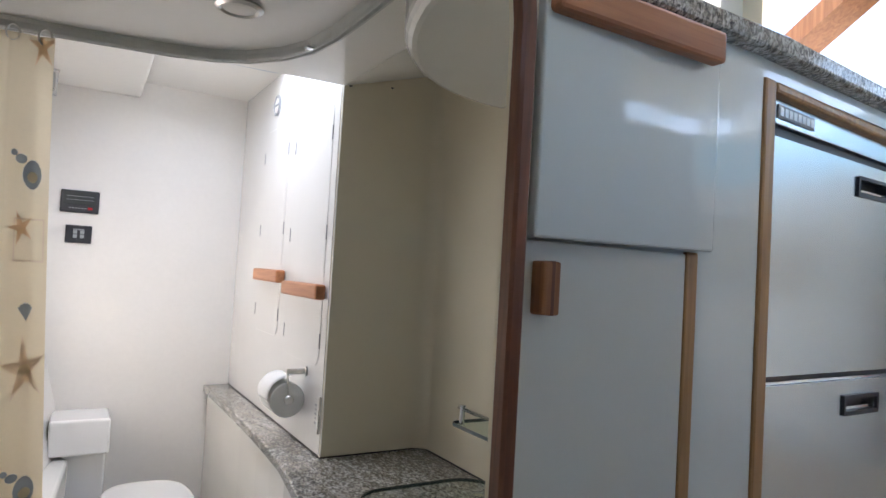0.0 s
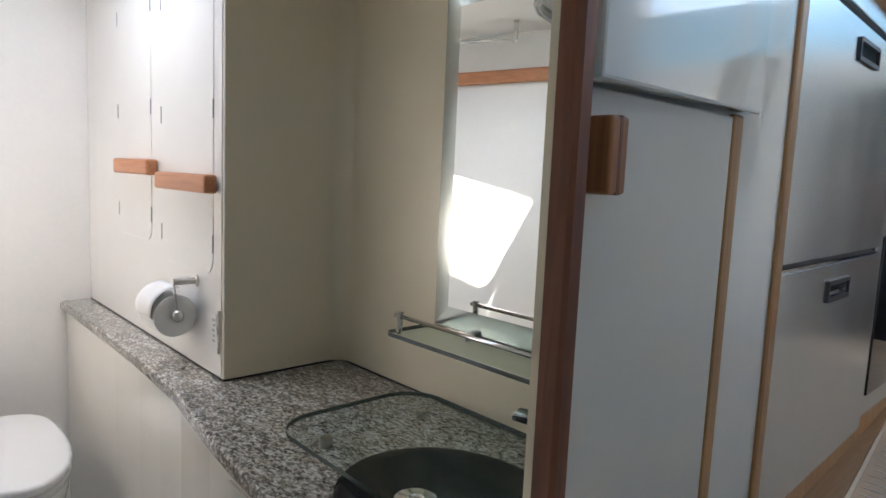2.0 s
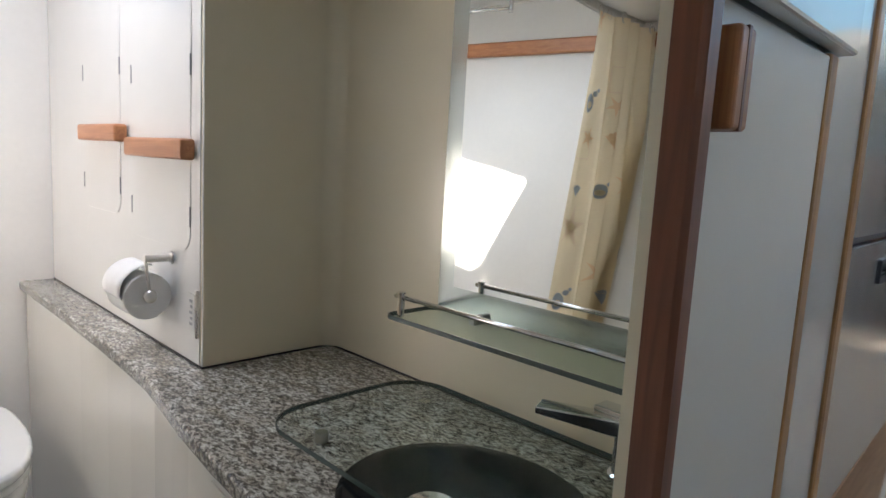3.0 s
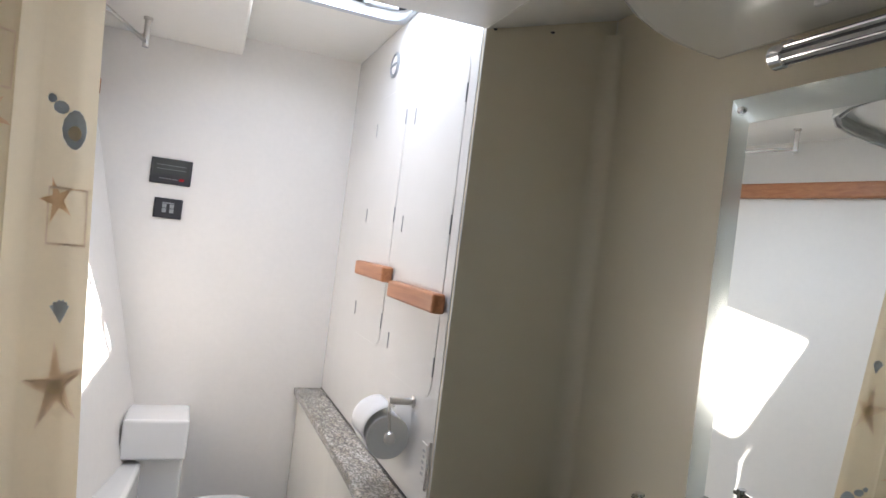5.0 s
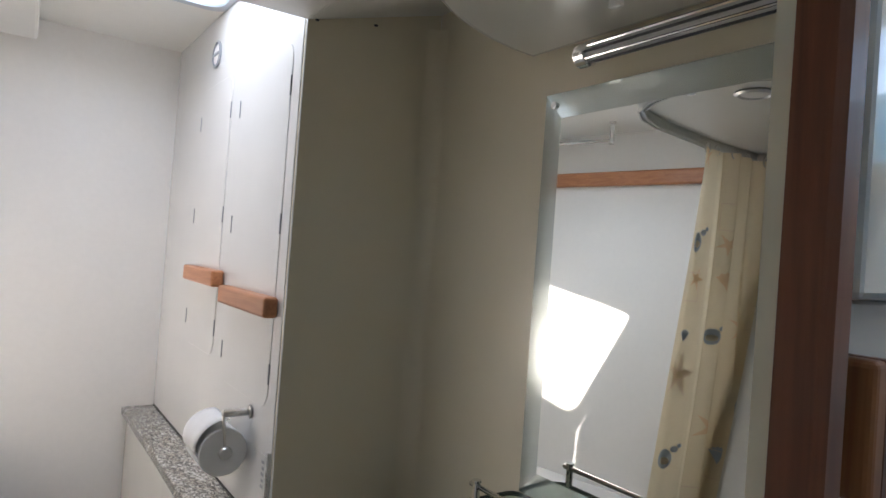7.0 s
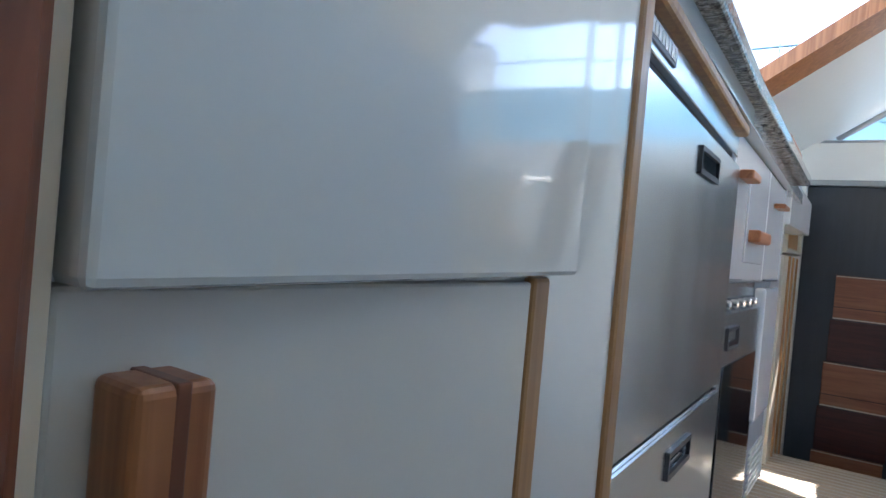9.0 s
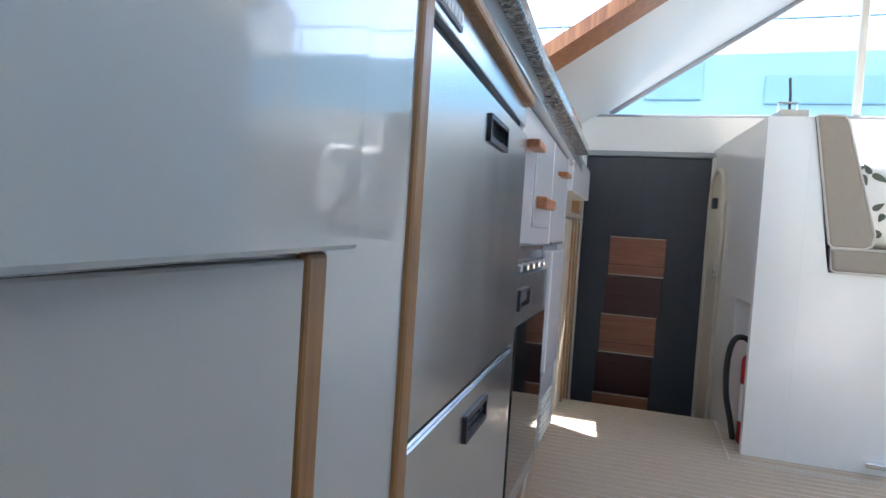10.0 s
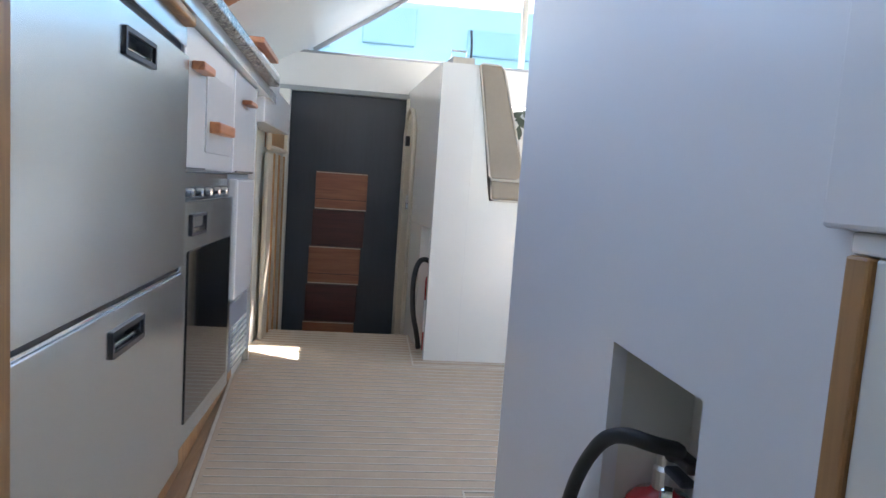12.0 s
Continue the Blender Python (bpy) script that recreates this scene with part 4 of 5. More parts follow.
# glass basin
bs = thing("glass_basin", "clear glass basin plate with a black glass bowl", "basin")
PZ = 0.922
cx, cy, br = 0.606, 0.805, 0.144
outer = rounded(0.548, 0.860, 0.60, 1.152, 0.075, 9)
part("plate", prism(outer, "z", PZ - 0.006, PZ), CLEAR, bs, "clear glass plate").visible_shadow = False
part("plate_edge", ring_plate(outer, [(cx + (p[0] - cx) * 0.993, cy + (p[1] - cy) * 0.993) for p in outer], "z", PZ - 0.0065, PZ + 0.0005), EDGEGLASS, bs, "dark green polished edge")
for fx_, fy_ in ((0.60, 1.06), (0.80, 1.06), (0.80, 0.66)):
    part("spacer", lathe([(0.010, 0), (0.010, 0.0145)], (fx_, fy_, 0.901), 16), SATIN, bs)
bw = lathe([(br, -0.008), (br * 0.995, 0.001), (br * 0.93, 0.0), (br * 0.7, -0.004), (br * 0.35, -0.007), (0.001, -0.0075)], (cx + 0.02, cy, 0.9130), 48)
bmesh.ops.scale(bw, vec=(1, 1.12, 1), verts=bw.verts, space=Matrix.Translation((-cx, -cy, 0)))
part("bowl", bw, BOWL, bs, "black glass bowl", smooth=True)
part("drain", lathe([(0.030, 0), (0.031, 0.012), (0.028, 0.016), (0.012, 0.0165), (0.010, 0.014), (0.001, 0.0142)], (0.580, 0.814, 0.9065), 28), CHROME, bs, "chrome drain plug", smooth=False)
tap = thing("basin_tap", "angular chrome basin tap beside the bowl", "tap")
part("body", lathe([(0.023, 0), (0.023, 0.004), (0.018, 0.006), (0.018, 0.074), (0.020, 0.078)], (0.815, 0.705, PZ + 0.0006), 24), CHROME, tap)
part("spout", prism([(0.0, 0.0), (0.125, 0.012), (0.125, 0.022), (0.0, 0.024)], "x", -0.016, 0.016, 0.002), CHROME, tap).matrix_local = Matrix.Translation((0.812, 0.695, PZ + 0.056)) @ Euler((0, 0, radians(22))).to_matrix().to_4x4()
part("lever", box(0.800, 0.830, 0.680, 0.750, PZ + 0.079, PZ + 0.086, 0.002), CHROME, tap)

# mirror, shelf and strip lamp
mr = thing("wall_mirror", "frameless mirror with a frosted green glass border", "mirror")
part("backing", box(0.8800, 0.8838, 0.600, 1.122, 1.054, 1.684, 0.001), EDGEGLASS, mr, "green glass edge")
bevels = bmesh.new()
ins = [bevels.verts.new((0.8768, y, z)) for y, z in ((0.640, 1.094), (1.083, 1.094), (1.083, 1.642), (0.640, 1.642))]
outs = [bevels.verts.new((0.8785, y, z)) for y, z in ((0.601, 1.055), (1.121, 1.055), (1.121, 1.683), (0.601, 1.683))]
feet = [bevels.verts.new((0.8799, v.co.y, v.co.z)) for v in outs]
for k in range(4):
    n_ = (k + 1) % 4
    bevels.faces.new((ins[k], ins[n_], outs[n_], outs[k]))
    bevels.faces.new((outs[k], outs[n_], feet[n_], feet[k]))
part("border", bevels, FROST, mr, "bevelled grey-green border")
part("silvering", box(0.8760, 0.8795, 0.640, 1.083, 1.094, 1.642, 0.0004), MIRROR, mr, "clear mirror")
for y, z in ((1.100, 1.664), (0.62, 1.664)):
    part("clip", lathe([(0.006, 0), (0.006, 0.004), (0.004, 0.005)], (0.8780, y, z), 14, mv), CHROME, mr)
sh = thing("glass_shelf", "narrow glass shelf with a chrome guard rail", "shelf")
part("glass", prism(rounded(0.766, 0.884, 0.64, 1.135, 0.02), "z", 1.045, 1.0515), GREENGLASS, sh, "green-tinted glass")
part("edge", ring_plate(rounded(0.7655, 0.8842, 0.6395, 1.1355, 0.02), rounded(0.7675, 0.8825, 0.6415, 1.1335, 0.019), "z", 1.0448, 1.0518), EDGEGLASS, sh)
part("rail", tube([(0.778, 1.118, 1.083), (0.778, 0.65, 1.083)], 0.0038, 10), CHROME, sh, smooth=True)
for y in (1.105, 0.66):
    part("post", lathe([(0.006, 0), (0.0055, 0.036), (0.007, 0.037), (0.007, 0.040)], (0.778, y, 1.0515), 14), CHROME, sh)
for y in (1.02, 0.74):
    part("bracket", box(0.858, 0.8835, y - 0.007, y + 0.007, 1.0425, 1.058, 0.003), SATIN, sh)
lp = thing("strip_lamp", "chrome and ribbed glass strip lamp above the mirror", "lamp")
part("tube", tube([(0.845, 1.012, 1.716), (0.845, 0.690, 1.716)], 0.0125, 16), mat("ribbed_lens", (0.62, 0.62, 0.60), 0.2, coat=0.5, vary=0.02), lp, "ribbed lens")
for k in range(5):
    a = radians(100 + 40 * k)
    part("rib", tube([(0.845 + 0.0135 * math.cos(a), 1.012, 1.716 + 0.0135 * math.sin(a)), (0.845 + 0.0135 * math.cos(a), 0.690, 1.716 + 0.0135 * math.sin(a))], 0.002, 6), CHROME if k % 2 else DARK, lp)
for y in (1.012, 0.680):
    part("cap", lathe([(0.001, 0), (0.017, 0), (0.017, 0.018), (0.014, 0.02), (0.001, 0.02)], (0.845, y + 0.01, 1.716), 22, Euler((radians(90), 0, 0)).to_matrix().to_4x4()), CHROME, lp)
    part("mount", box(0.845, 0.8845, y - 0.012, y + 0.006, 1.722, 1.738, 0.003), SATIN, lp)
hk = thing("ceiling_stub", "small white plastic stub on the soffit", "fitting")
part("peg", box(0.775, 0.783, 0.895, 0.915, 1.735, 1.7505, 0.002), WHITE, hk)

# paper holder and roll
ph = thing("paper_holder", "chrome wall holder with a round end knob", "paper holder")
part("mount", lathe([(0.013, 0), (0.013, 0.003), (0.0075, 0.005), (0.0075, 0.052), (0.001, 0.053)], (0.5985, 1.588, 1.090), 20, mv), SATIN, ph)
part("arm", tube([(0.549, 1.588, 1.090), (0.5475, 1.582, 1.082), (0.549, 1.577, 1.055), (0.552, 1.575, 1.028), (0.552, 1.580, 1.020), (0.552, 1.695, 1.020)], 0.0030, 10), SATIN, ph, smooth=True)
part("knob", lathe([(0.001, -0.010), (0.007, -0.008), (0.0125, -0.002), (0.013, 0.002), (0.009, 0.008), (0.001, 0.010)], (0.552, 1.571, 1.020), 20, Euler((radians(90), 0, 0)).to_matrix().to_4x4()), SATIN, ph, smooth=True)
rl = thing("toilet_roll", "white toilet paper roll with its loose sheet over the top", "toilet roll")
my = Euler((radians(-90), 0, 0)).to_matrix().to_4x4()
part("roll", lathe([(0.010, 0), (0.043, 0.0), (0.045, 0.002), (0.045, 0.098), (0.043, 0.1), (0.010, 0.1), (0.010, 0.0)], (0.552, 1.583, 1.017), 40, my), PAPER, rl)
part("loose_sheet", sheet(lambda u, v: (0.552 - (0.046 + 0.006 * math.sin(3.1 * u)) * math.sin(radians(-15 + 115 * u)) - 0.002, 1.586 + 0.100 * v, 1.022 + (0.048 + 0.010 * (1 - u)) * math.cos(radians(-15 + 115 * u))), 16, 4, 0.0006), PAPER, rl, "curved loose sheet", smooth=True)

# panels on the rear bulkhead
dp = thing("tank_display", "dark rectangular tank display panel on the bulkhead", "display panel")
part("bezel", box(0.008, 0.123, 2.462, 2.4698, 1.502, 1.578, 0.002), DARK, dp)
part("screen", box(0.016, 0.115, 2.4605, 2.4622, 1.530, 1.573, 0.0005), mat("lcd", (0.06, 0.065, 0.062), 0.2, coat=0.5), dp)
for i in range(6):
    part("mark", box(0.034 + 0.009 * i, 0.041 + 0.009 * i, 2.4608, 2.462, 1.516, 1.519, 0), GREYP, dp)
for i in range(2):
    part("mark", box(0.025, 0.107, 2.4597, 2.4605, 1.545 + 0.012 * i, 1.5465 + 0.012 * i, 0), GREYP, dp)
part("button", box(0.090, 0.104, 2.461, 2.462, 1.514, 1.522, 0), RED, dp)
fp = thing("flush_panel", "small dark flush control panel with four keys", "control panel")
part("bezel", box(0.029, 0.108, 2.462, 2.4698, 1.399, 1.459, 0.002), DARK, fp)
for i in range(2):
    for j in range(2):
        part("key", box(0.052 + 0.021 * i, 0.064 + 0.021 * i, 2.4605, 2.4622, 1.416 + 0.014 * j, 1.428 + 0.014 * j, 0.0005), GREYTRIM, fp)
part("mark", box(0.052, 0.085, 2.4612, 2.4622, 1.443, 1.447, 0), GREYP, fp)

# toilet, cistern box, hull ledge
wc = thing("toilet", "white marine toilet with its lid closed", "toilet")
lid = []
for i in range(28):
    a = 2 * math.pi * i / 28
    yy = math.sin(a)
    lid.append((0.305 + 0.135 * math.copysign(abs(math.cos(a)) ** (0.75 if yy > 0 else 0.95), math.cos(a)), 2.06 + (0.24 if yy > 0 else 0.27) * math.copysign(abs(yy) ** (0.55 if yy > 0 else 0.95), yy)))
part("lid", prism(lid, "z", 0.595, 0.622, 0.010, 4), PORCELAIN, wc, "closed plastic lid")
part("seat", prism([(0.305 + (x - 0.305) * 0.985, 2.06 + (y - 2.06) * 0.985) for x, y in lid], "z", 0.575, 0.5945, 0.006, 3), PORCELAIN, wc)
bm = bmesh.new()
rings = []
for z, s, o in ((0.575, 0.95, 0.0), (0.53, 0.93, 0.0), (0.45, 0.82, 0.015), (0.36, 0.62, 0.05), (0.28, 0.55, 0.06), (0.20, 0.58, 0.06)):
    rings.append([bm.verts.new((0.305 + (x - 0.305) * s, 2.06 + o + (y - 2.06) * s, z)) for x, y in lid])
for ra, rb in zip(rings, rings[1:]):
    for k in range(len(lid)):
        j = (k + 1) % len(lid)
        bm.faces.new((ra[k], ra[j], rb[j], rb[k]))
bm.faces.new(rings[0])
bm.faces.new(rings[-1])
part("bowl", bm, PORCELAIN, wc, smooth=True)
structure("toilet_plinth", box(0.10, 0.545, 1.70, 2.469, 0.0, 0.20, 0.01), WHITE, "white moulded plinth under the toilet", "plinth")
cis = thing("pump_box", "white plastic box with a rounded lid below the display panels", "box")
part("lid", box(0.028, 0.201, 2.30, 2.469, 0.720, 0.834, 0.008, 3), PORCELAIN, cis)
part("body", box(0.070, 0.194, 2.325, 2.469, 0.20, 0.7195, 0.008, 3), PORCELAIN, cis)
structure("hull_ledge", prism([(-0.35, 1.62), (0.02, 1.62), (0.06, 2.0), (0.086, 2.29), (0.086, 2.469), (-0.2, 2.469)], "z", 0.0, 0.708, 0.012, 3), WHITE, "white moulded ledge along the hull", "ledge")

# hull fittings: rail, towel bar, porthole
rp = [(hull_x(y, 1.75) + 0.014, y, 1.75) for y in (2.44, 1.8, 1.2, 0.6)]
tagged(part("hull_rail", tube(rp, 0, square=[(-0.012, -0.026), (-0.012, 0.026), (0.010, 0.026), (0.014, 0.020), (0.014, -0.020), (0.010, -0.026)]), TEAKY), "orange teak rail along the hull lining", "rail")
tb = thing("towel_bar", "thin satin towel bar under the ceiling", "towel bar")
part("bar", tube([(-0.03, 2.28, 1.865), (-0.145, 1.86, 1.865)], 0.0055, 10), SATIN, tb, smooth=True)
for px, py in ((-0.03, 2.28), (-0.145, 1.86)):
    part("post", lathe([(0.009, 0), (0.008, 0.004), (0.008, 0.072), (0.012, 0.074), (0.012, 0.08)], (px, py, 1.85), 14), SATIN, tb)
pt = thing("porthole", "small rounded porthole with a dark frame, greenery outside", "porthole")
PM = Matrix.Translation((hull_x(1.16, 1.45) + 0.002, 1.16, 1.45)) @ Euler((0, radians(-12.8), radians(-11.3))).to_matrix().to_4x4()
def port(bm):
    bmesh.ops.transform(bm, matrix=PM, verts=bm.verts)
    return bm
part("frame", port(ring_plate(rounded(-0.12, 0.12, -0.085, 0.085, 0.06), rounded(-0.10, 0.10, -0.066, 0.066, 0.05), "x", -0.004, 0.012)), WHITE, pt)
part("gasket", port(ring_plate(rounded(-0.10, 0.10, -0.066, 0.066, 0.05), rounded(-0.088, 0.088, -0.054, 0.054, 0.042), "x", 0.001, 0.010)), RUBBER, pt, "black gasket")
# the pane itself emits: its green glow replaces daylight from outside
part("pane", port(prism(rounded(-0.088, 0.088, -0.054, 0.054, 0.042), "x", 0.001, 0.003)), glow_mat("green_daylight", (0.42, 0.55, 0.36), 0.12), pt, "glowing pane standing in for green daylight")
for yy in (-0.06, 0.06):
    part("dog", port(box(0.006, 0.022, yy - 0.012, yy + 0.012, -0.075, -0.05, 0.004)), DARK, pt, "black closing dog")

# hatch
ht = thing("deck_hatch", "tinted deck hatch with alloy frame and two handles, closed", "hatch")
part("frame", ring_plate(rounded(HX0 - 0.012, HX1 + 0.012, HY0 - 0.012, HY1 + 0.012, 0.055), rounded(HX0 + 0.012, HX1 - 0.012, HY0 + 0.012, HY1 - 0.012, 0.045), "z", 1.984, 1.9895), mat("alloy_frame", (0.62, 0.66, 0.70), 0.3, metal=0.8), ht, "alloy frame")
part("gasket", ring_plate(rounded(HX0 + 0.001, HX1 - 0.001, HY0 + 0.001, HY1 - 0.001, 0.05), rounded(HX0 + 0.018, HX1 - 0.018, HY0 + 0.018, HY1 - 0.018, 0.042), "z", 2.016, 2.026), RUBBER, ht, "black gasket")
hg = part("pane", prism(rounded(HX0 + 0.002, HX1 - 0.002, HY0 + 0.002, HY1 - 0.002, 0.05), "z", 2.031, 2.037), TINT, ht, "tinted pane")
hg.visible_shadow = False
for hx in (0.345, 0.515):
    h = part("handle", tube([(hx - 0.035, HY1 - 0.035, 2.012), (hx - 0.01, HY1 - 0.045, 2.004), (hx + 0.03, HY1 - 0.05, 2.004), (hx + 0.05, HY1 - 0.045, 2.008)], 0.008, 8), GREYP, ht, "grey hatch handle", smooth=True)
    part("pivot", lathe([(0.014, 0), (0.014, 0.03)], (hx - 0.02, HY1 - 0.036, 2.002), 16), GREYP, h)

# shower curtain on its curved track
trk = [(-0.42, 1.475, 1.8045), (-0.115, 1.470, 1.8045), (0.03, 1.448, 1.8045), (0.19, 1.424, 1.8045), (0.28, 1.396, 1.8045), (0.345, 1.354, 1.8045), (0.40, 1.280, 1.8045), (0.432, 1.20, 1.8045), (0.445, 1.10, 1.8045), (0.447, 0.99, 1.8045), (0.447, 0.60, 1.8045)]
tr_ob = thing("curtain_track", "curved pale grey curtain track on the headliner", "curtain track")
part("channel", tube(trk, 0, square=[(-0.008, -0.012), (-0.010, -0.008), (-0.008, 0.004), (-0.011, 0.012), (0.011, 0.012), (0.008, 0.004), (0.010, -0.008), (0.008, -0.012), (0.004, -0.012), (0.004, -0.004), (-0.004, -0.004), (-0.004, -0.012)]), mat("track_plastic", (0.60, 0.60, 0.57), 0.35), tr_ob, smooth=False)
part("clip", box(0.410, 0.428, 1.165, 1.185, 1.790, 1.799, 0.003), CHROME, tr_ob, "small metal stop")
CX0, CX1 = -0.36, -0.010
def drape(u, v):
    """u across the gathered cloth, v from hem to top."""
    ph_ = u * 2 * math.pi * 4.5
    low_ = (1 - v) ** 1.3
    flat_ = 1 - 0.85 * min(1.0, max(0.0, (u - 0.66) / 0.14))
    x = CX0 + (CX1 - CX0) * u + 0.008 * math.sin(2 * ph_ + 0.7) * flat_ + 0.065 * low_ * u
    y = 1.408 + (0.015 + 0.010 * low_) * flat_ * math.sin(ph_ + 0.6 * low_) + 0.008 * math.sin(ph_ * 0.43 + 4 * v) + 0.115 * low_ * u ** 1.5
    return (max(x, hull_x(y, 0.45 + 1.33 * v) + 0.012), y, 0.45 + 1.325 * v)
cu = thing("shower_curtain", "pale yellow shower curtain printed with shells and starfish, gathered", "shower curtain")
part("cloth", sheet(drape, 150, 30), CURTAIN, cu, smooth=True)
for i in range(7):
    u = 0.03 + 0.155 * i
    px, py, pz = drape(min(u, 0.99), 1.0)
    rr = [(px + 0.011 * math.cos(a), py + 0.002, 1.775 + 0.016 * math.sin(a)) for a in [2 * math.pi * k / 14 for k in range(14)]]
    part("eye", tube(rr, 0.0022, 6, closed=True), SATIN, cu, "wire curtain ring")


def motif(kind, u, v, size, material, spin=0.0):
    """A print on the cloth, lying on its folds."""
    shapes = []
    if kind == "star":
        shapes.append([((1.0 if k % 2 == 0 else 0.30) * math.cos(2 * math.pi * k / 10 + spin), (1.0 if k % 2 == 0 else 0.30) * math.sin(2 * math.pi * k / 10 + spin)) for k in range(10)])
    elif kind == "shell":
        shapes.append([(0.62 * math.cos(t), 0.62 * math.sin(t)) for t in [2 * math.pi * k / 14 for k in range(14)]])
        shapes.append([(-0.7 + 0.32 * math.cos(t), 0.62 + 0.20 * math.sin(t)) for t in [2 * math.pi * k / 10 for k in range(10)]])
        shapes.append([(-1.1 + 0.22 * math.cos(t), 0.85 + 0.14 * math.sin(t)) for t in [2 * math.pi * k / 8 for k in range(8)]])
    elif kind == "eye":
        shapes.append([(0.9 * math.cos(t), 0.55 * math.sin(t)) for t in [2 * math.pi * k / 12 for k in range(12)]])
    elif kind == "frame":
        for a, b, c, d in ((-1, 1, 0.92, 1), (-1, 1, -1, -0.92), (-1, -0.92, -1, 1), (0.92, 1, -1, 1)):
            shapes.append([(a, c), (b, c), (b, d), (a, d)])
    else:
        shapes.append([(0, -0.8)] + [((0.9 if k % 2 else 1.05) * math.sin(t), (0.9 if k % 2 else 1.05) * math.cos(t) * 0.8) for k, t in enumerate([-1.1 + 2.2 * j / 10 for j in range(11)])])
    bm = bmesh.new()
    cloth_w = 0.62
    for pts in shapes:
        c = (sum(p[0] for p in pts) / len(pts), sum(p[1] for p in pts) / len(pts))
        rings_ = []
        for s in (0.02, 0.34, 0.67, 1.0):
            ring = []
            n_ = len(pts)
            for k in range(n_):
                for h in range(3):
                    q, q2 = pts[k], pts[(k + 1) % n_]
                    w_ = h / 3
                    a = (c[0] + (q[0] + (q2[0] - q[0]) * w_ - c[0]) * s, c[1] + (q[1] + (q2[1] - q[1]) * w_ - c[1]) * s)
                    uu = min(0.998, max(0.002, u + a[0] * size / cloth_w))
                    vv = min(0.998, max(0.002, v + a[1] * size / 1.325))
                    p0 = Vector(drape(uu, vv))
                    t1 = Vector(drape(min(1, uu + 0.003), vv)) - Vector(drape(max(0, uu - 0.003), vv))
                    nn = t1.cross(Vector((0, 0, 1))).normalized()
                    ring.append(bm.verts.new(p0 + nn * (0.0030 if kind == "eye" else 0.0016)))
            rings_.append(ring)
        for ra, rb in zip(rings_, rings_[1:]):
            for k in range(len(ra)):
                j = (k + 1) % len(ra)
                bm.faces.new((ra[k], ra[j], rb[j], rb[k]))
    part("printed_" + {"star": "starfish", "shell": "shell", "frame": "square", "fan": "fan", "eye": "spot"}[kind], bm, material, cu)


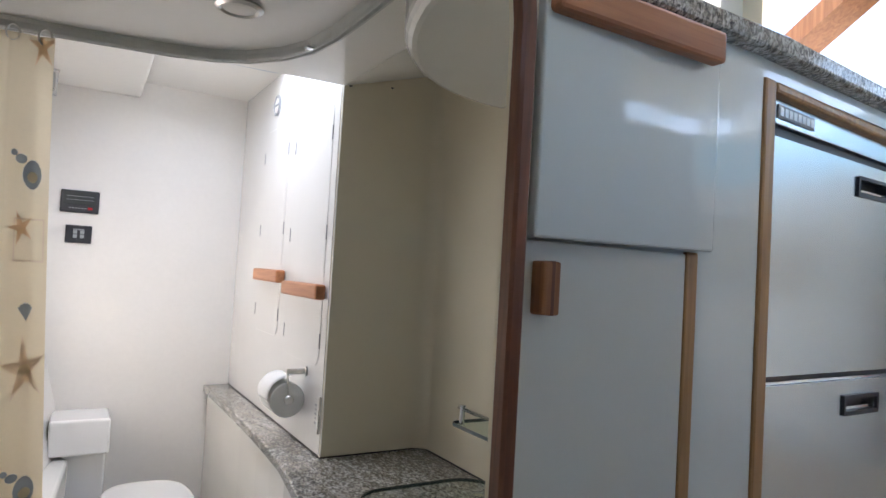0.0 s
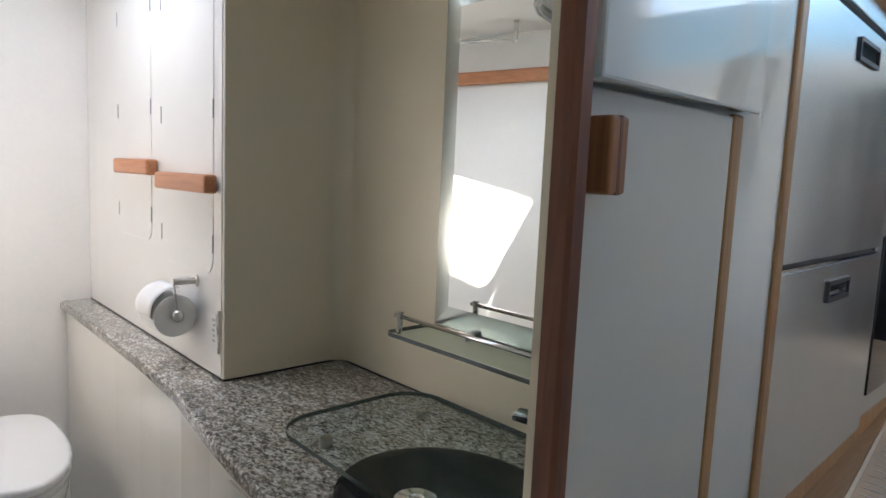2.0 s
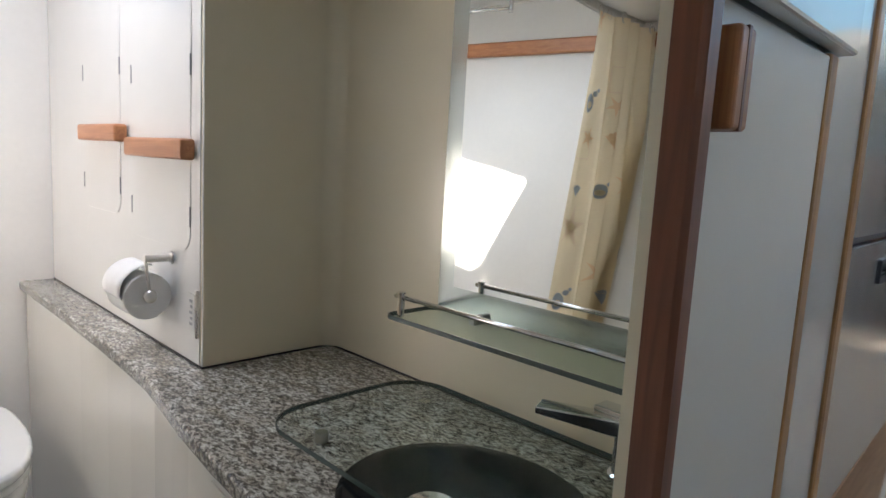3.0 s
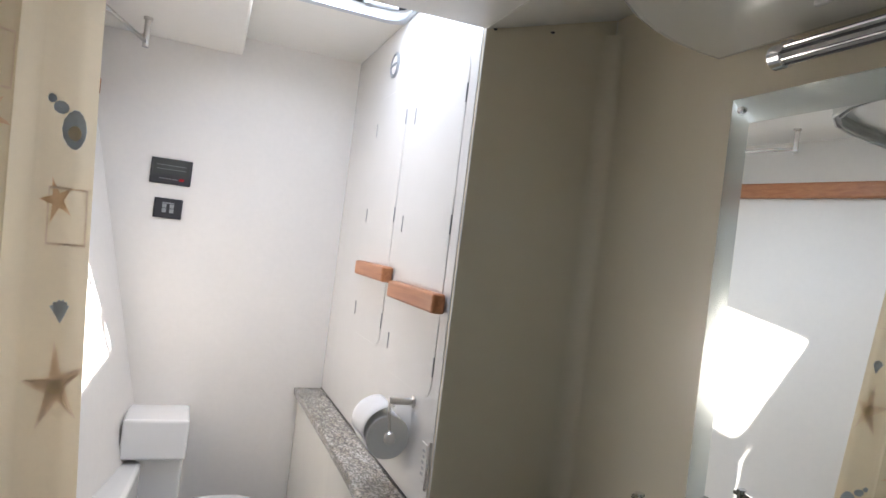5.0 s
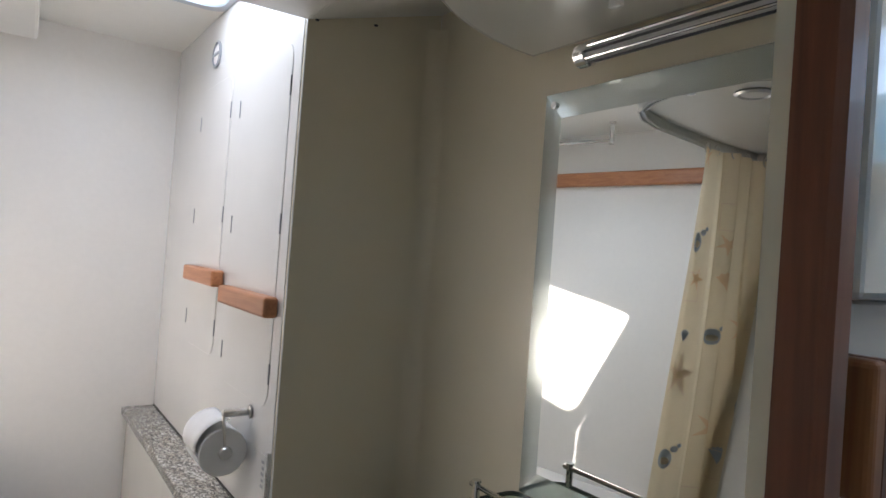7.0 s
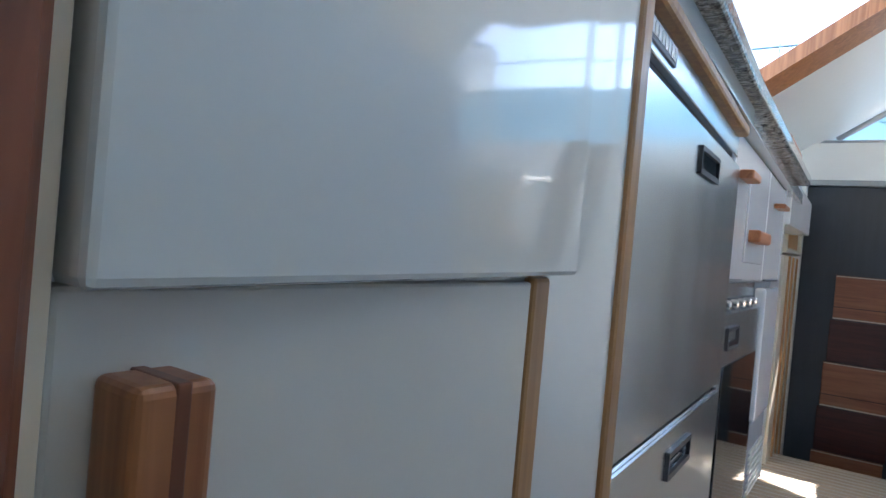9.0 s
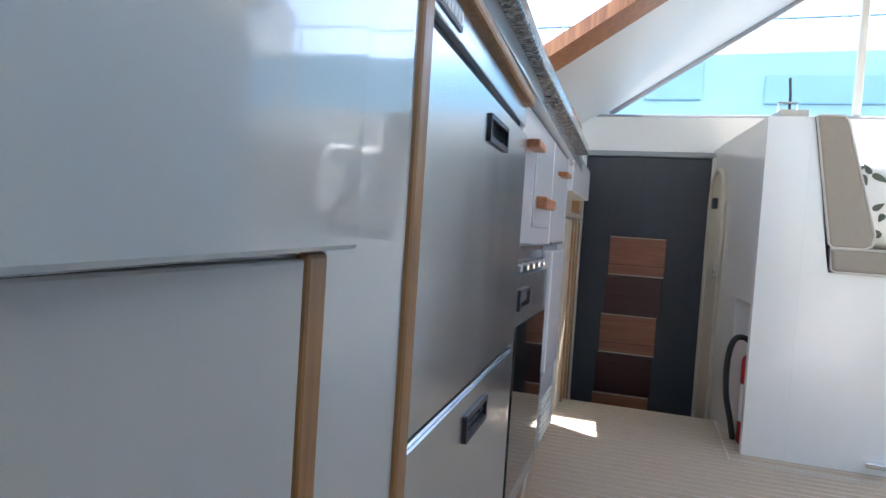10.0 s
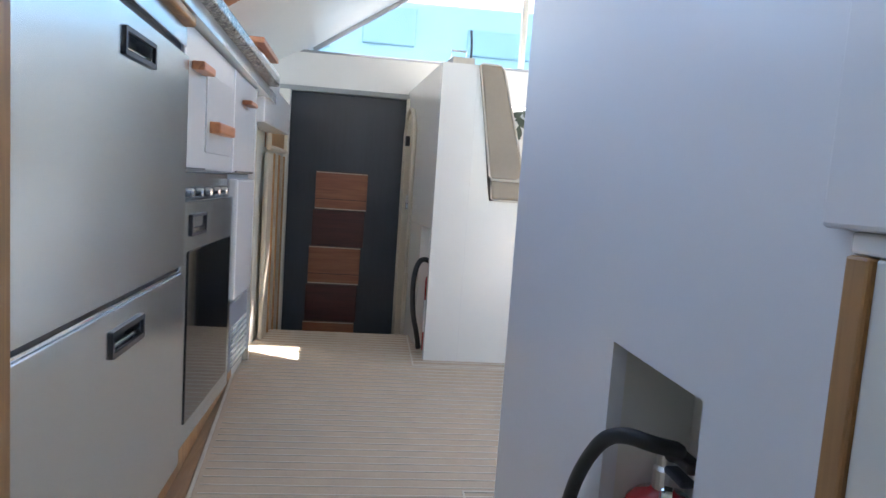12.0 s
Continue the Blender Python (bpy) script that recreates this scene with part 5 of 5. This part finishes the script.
rnd = random.Random(7)
for kind, u, v, s, m_ in (("star", 0.95, 0.985, 0.045, PRINT_ORANGE), ("shell", 0.925, 0.800, 0.046, PRINT_BLUE), ("eye", 0.925, 0.796, 0.020, CURTAIN), ("frame", 0.92, 0.705, 0.042, PRINT_SAND),
                          ("star", 0.88, 0.722, 0.036, PRINT_ORANGE), ("star", 0.91, 0.515, 0.070, PRINT_SAND), ("eye", 0.91, 0.515, 0.020, CURTAIN), ("shell", 0.92, 0.335, 0.046, PRINT_BLUE),
                          ("eye", 0.92, 0.331, 0.020, CURTAIN), ("star", 0.92, 0.20, 0.05, PRINT_ORANGE), ("frame", 0.90, 0.10, 0.042, PRINT_SAND), ("fan", 0.91, 0.60, 0.022, PRINT_BLUE),
                          ("frame", 0.62, 0.86, 0.04, PRINT_SAND), ("star", 0.64, 0.80, 0.034, PRINT_ORANGE), ("shell", 0.66, 0.60, 0.038, PRINT_BLUE), ("eye", 0.66, 0.597, 0.017, CURTAIN),
                          ("star", 0.60, 0.40, 0.055, PRINT_ORANGE), ("fan", 0.62, 0.72, 0.035, PRINT_ORANGE), ("shell", 0.35, 0.82, 0.036, PRINT_BLUE), ("star", 0.36, 0.62, 0.05, PRINT_ORANGE),
                          ("frame", 0.40, 0.32, 0.04, PRINT_SAND), ("fan", 0.40, 0.34, 0.03, PRINT_BLUE), ("star", 0.12, 0.75, 0.05, PRINT_ORANGE), ("shell", 0.14, 0.45, 0.036, PRINT_BLUE),
                          ("fan", 0.14, 0.22, 0.035, PRINT_ORANGE), ("star", 0.72, 0.18, 0.045, PRINT_SAND), ("frame", 0.68, 0.24, 0.04, PRINT_SAND)):
    motif(kind, u, v, s, m_, rnd.uniform(0, 1.2))

# ceiling light, open door leaf
cl = thing("ceiling_light", "small round recessed light in the headliner", "ceiling light")
mdn = Euler((radians(180), 0, 0)).to_matrix().to_4x4()
part("bezel", lathe([(0.001, 0), (0.040, 0), (0.042, 0.004), (0.034, 0.008), (0.030, 0.004)], (0.27, 1.12, 1.8165), 32, mdn), SATIN, cl)
part("lens", lathe([(0.001, 0.0075), (0.020, 0.0070), (0.0295, 0.0045), (0.0295, 0.003)], (0.27, 1.12, 1.8165), 24, mdn), WALLW, cl)
leaf = [(0.0, 0.03), (0.585, 0.03), (0.585, 1.58)] + [(0.585 - 0.2 + 0.2 * math.cos(a), 1.58 + 0.2 * math.sin(a)) for a in [math.pi / 2 * i / 8 for i in range(1, 9)]] + [(0.2, 1.78), (0.06, 1.72), (0.0, 1.6)]
d2 = thing("door_2", "white washroom door with rounded top corners, standing open", "door")
tagged(d2, kind="structure")
part("leaf", prism(leaf, "x", -0.018, 0.018, 0.006, 2), WHITE, d2)
k1 = part("knob_plate", lathe([(0.001, 0), (0.040, 0), (0.040, 0.008), (0.034, 0.012), (0.001, 0.012)], (0.019, 0.53, 1.06), 28, Euler((0, radians(90), 0)).to_matrix().to_4x4()), TEAK, d2, "round teak handle plate")
part("knob", tube([(0.030, 0.53, 1.06), (0.055, 0.53, 1.06), (0.06, 0.50, 1.06)], 0.006, 8), CHROME, k1, "chrome lever")
d2.matrix_world = Matrix.Translation((-0.262, 0.566, 0.0)) @ Euler((0, 0, radians(-1))).to_matrix().to_4x4()
for sx, sy in ((0.70, 1.38), (0.612, 1.435)):
    s_ = thing("screw_cap", "tiny dark screw cap in the headliner", "screw")
    part("cap", lathe([(0.004, 0), (0.003, 0.002)], (sx, sy, 1.8165), 10, mdn), DARK, s_)
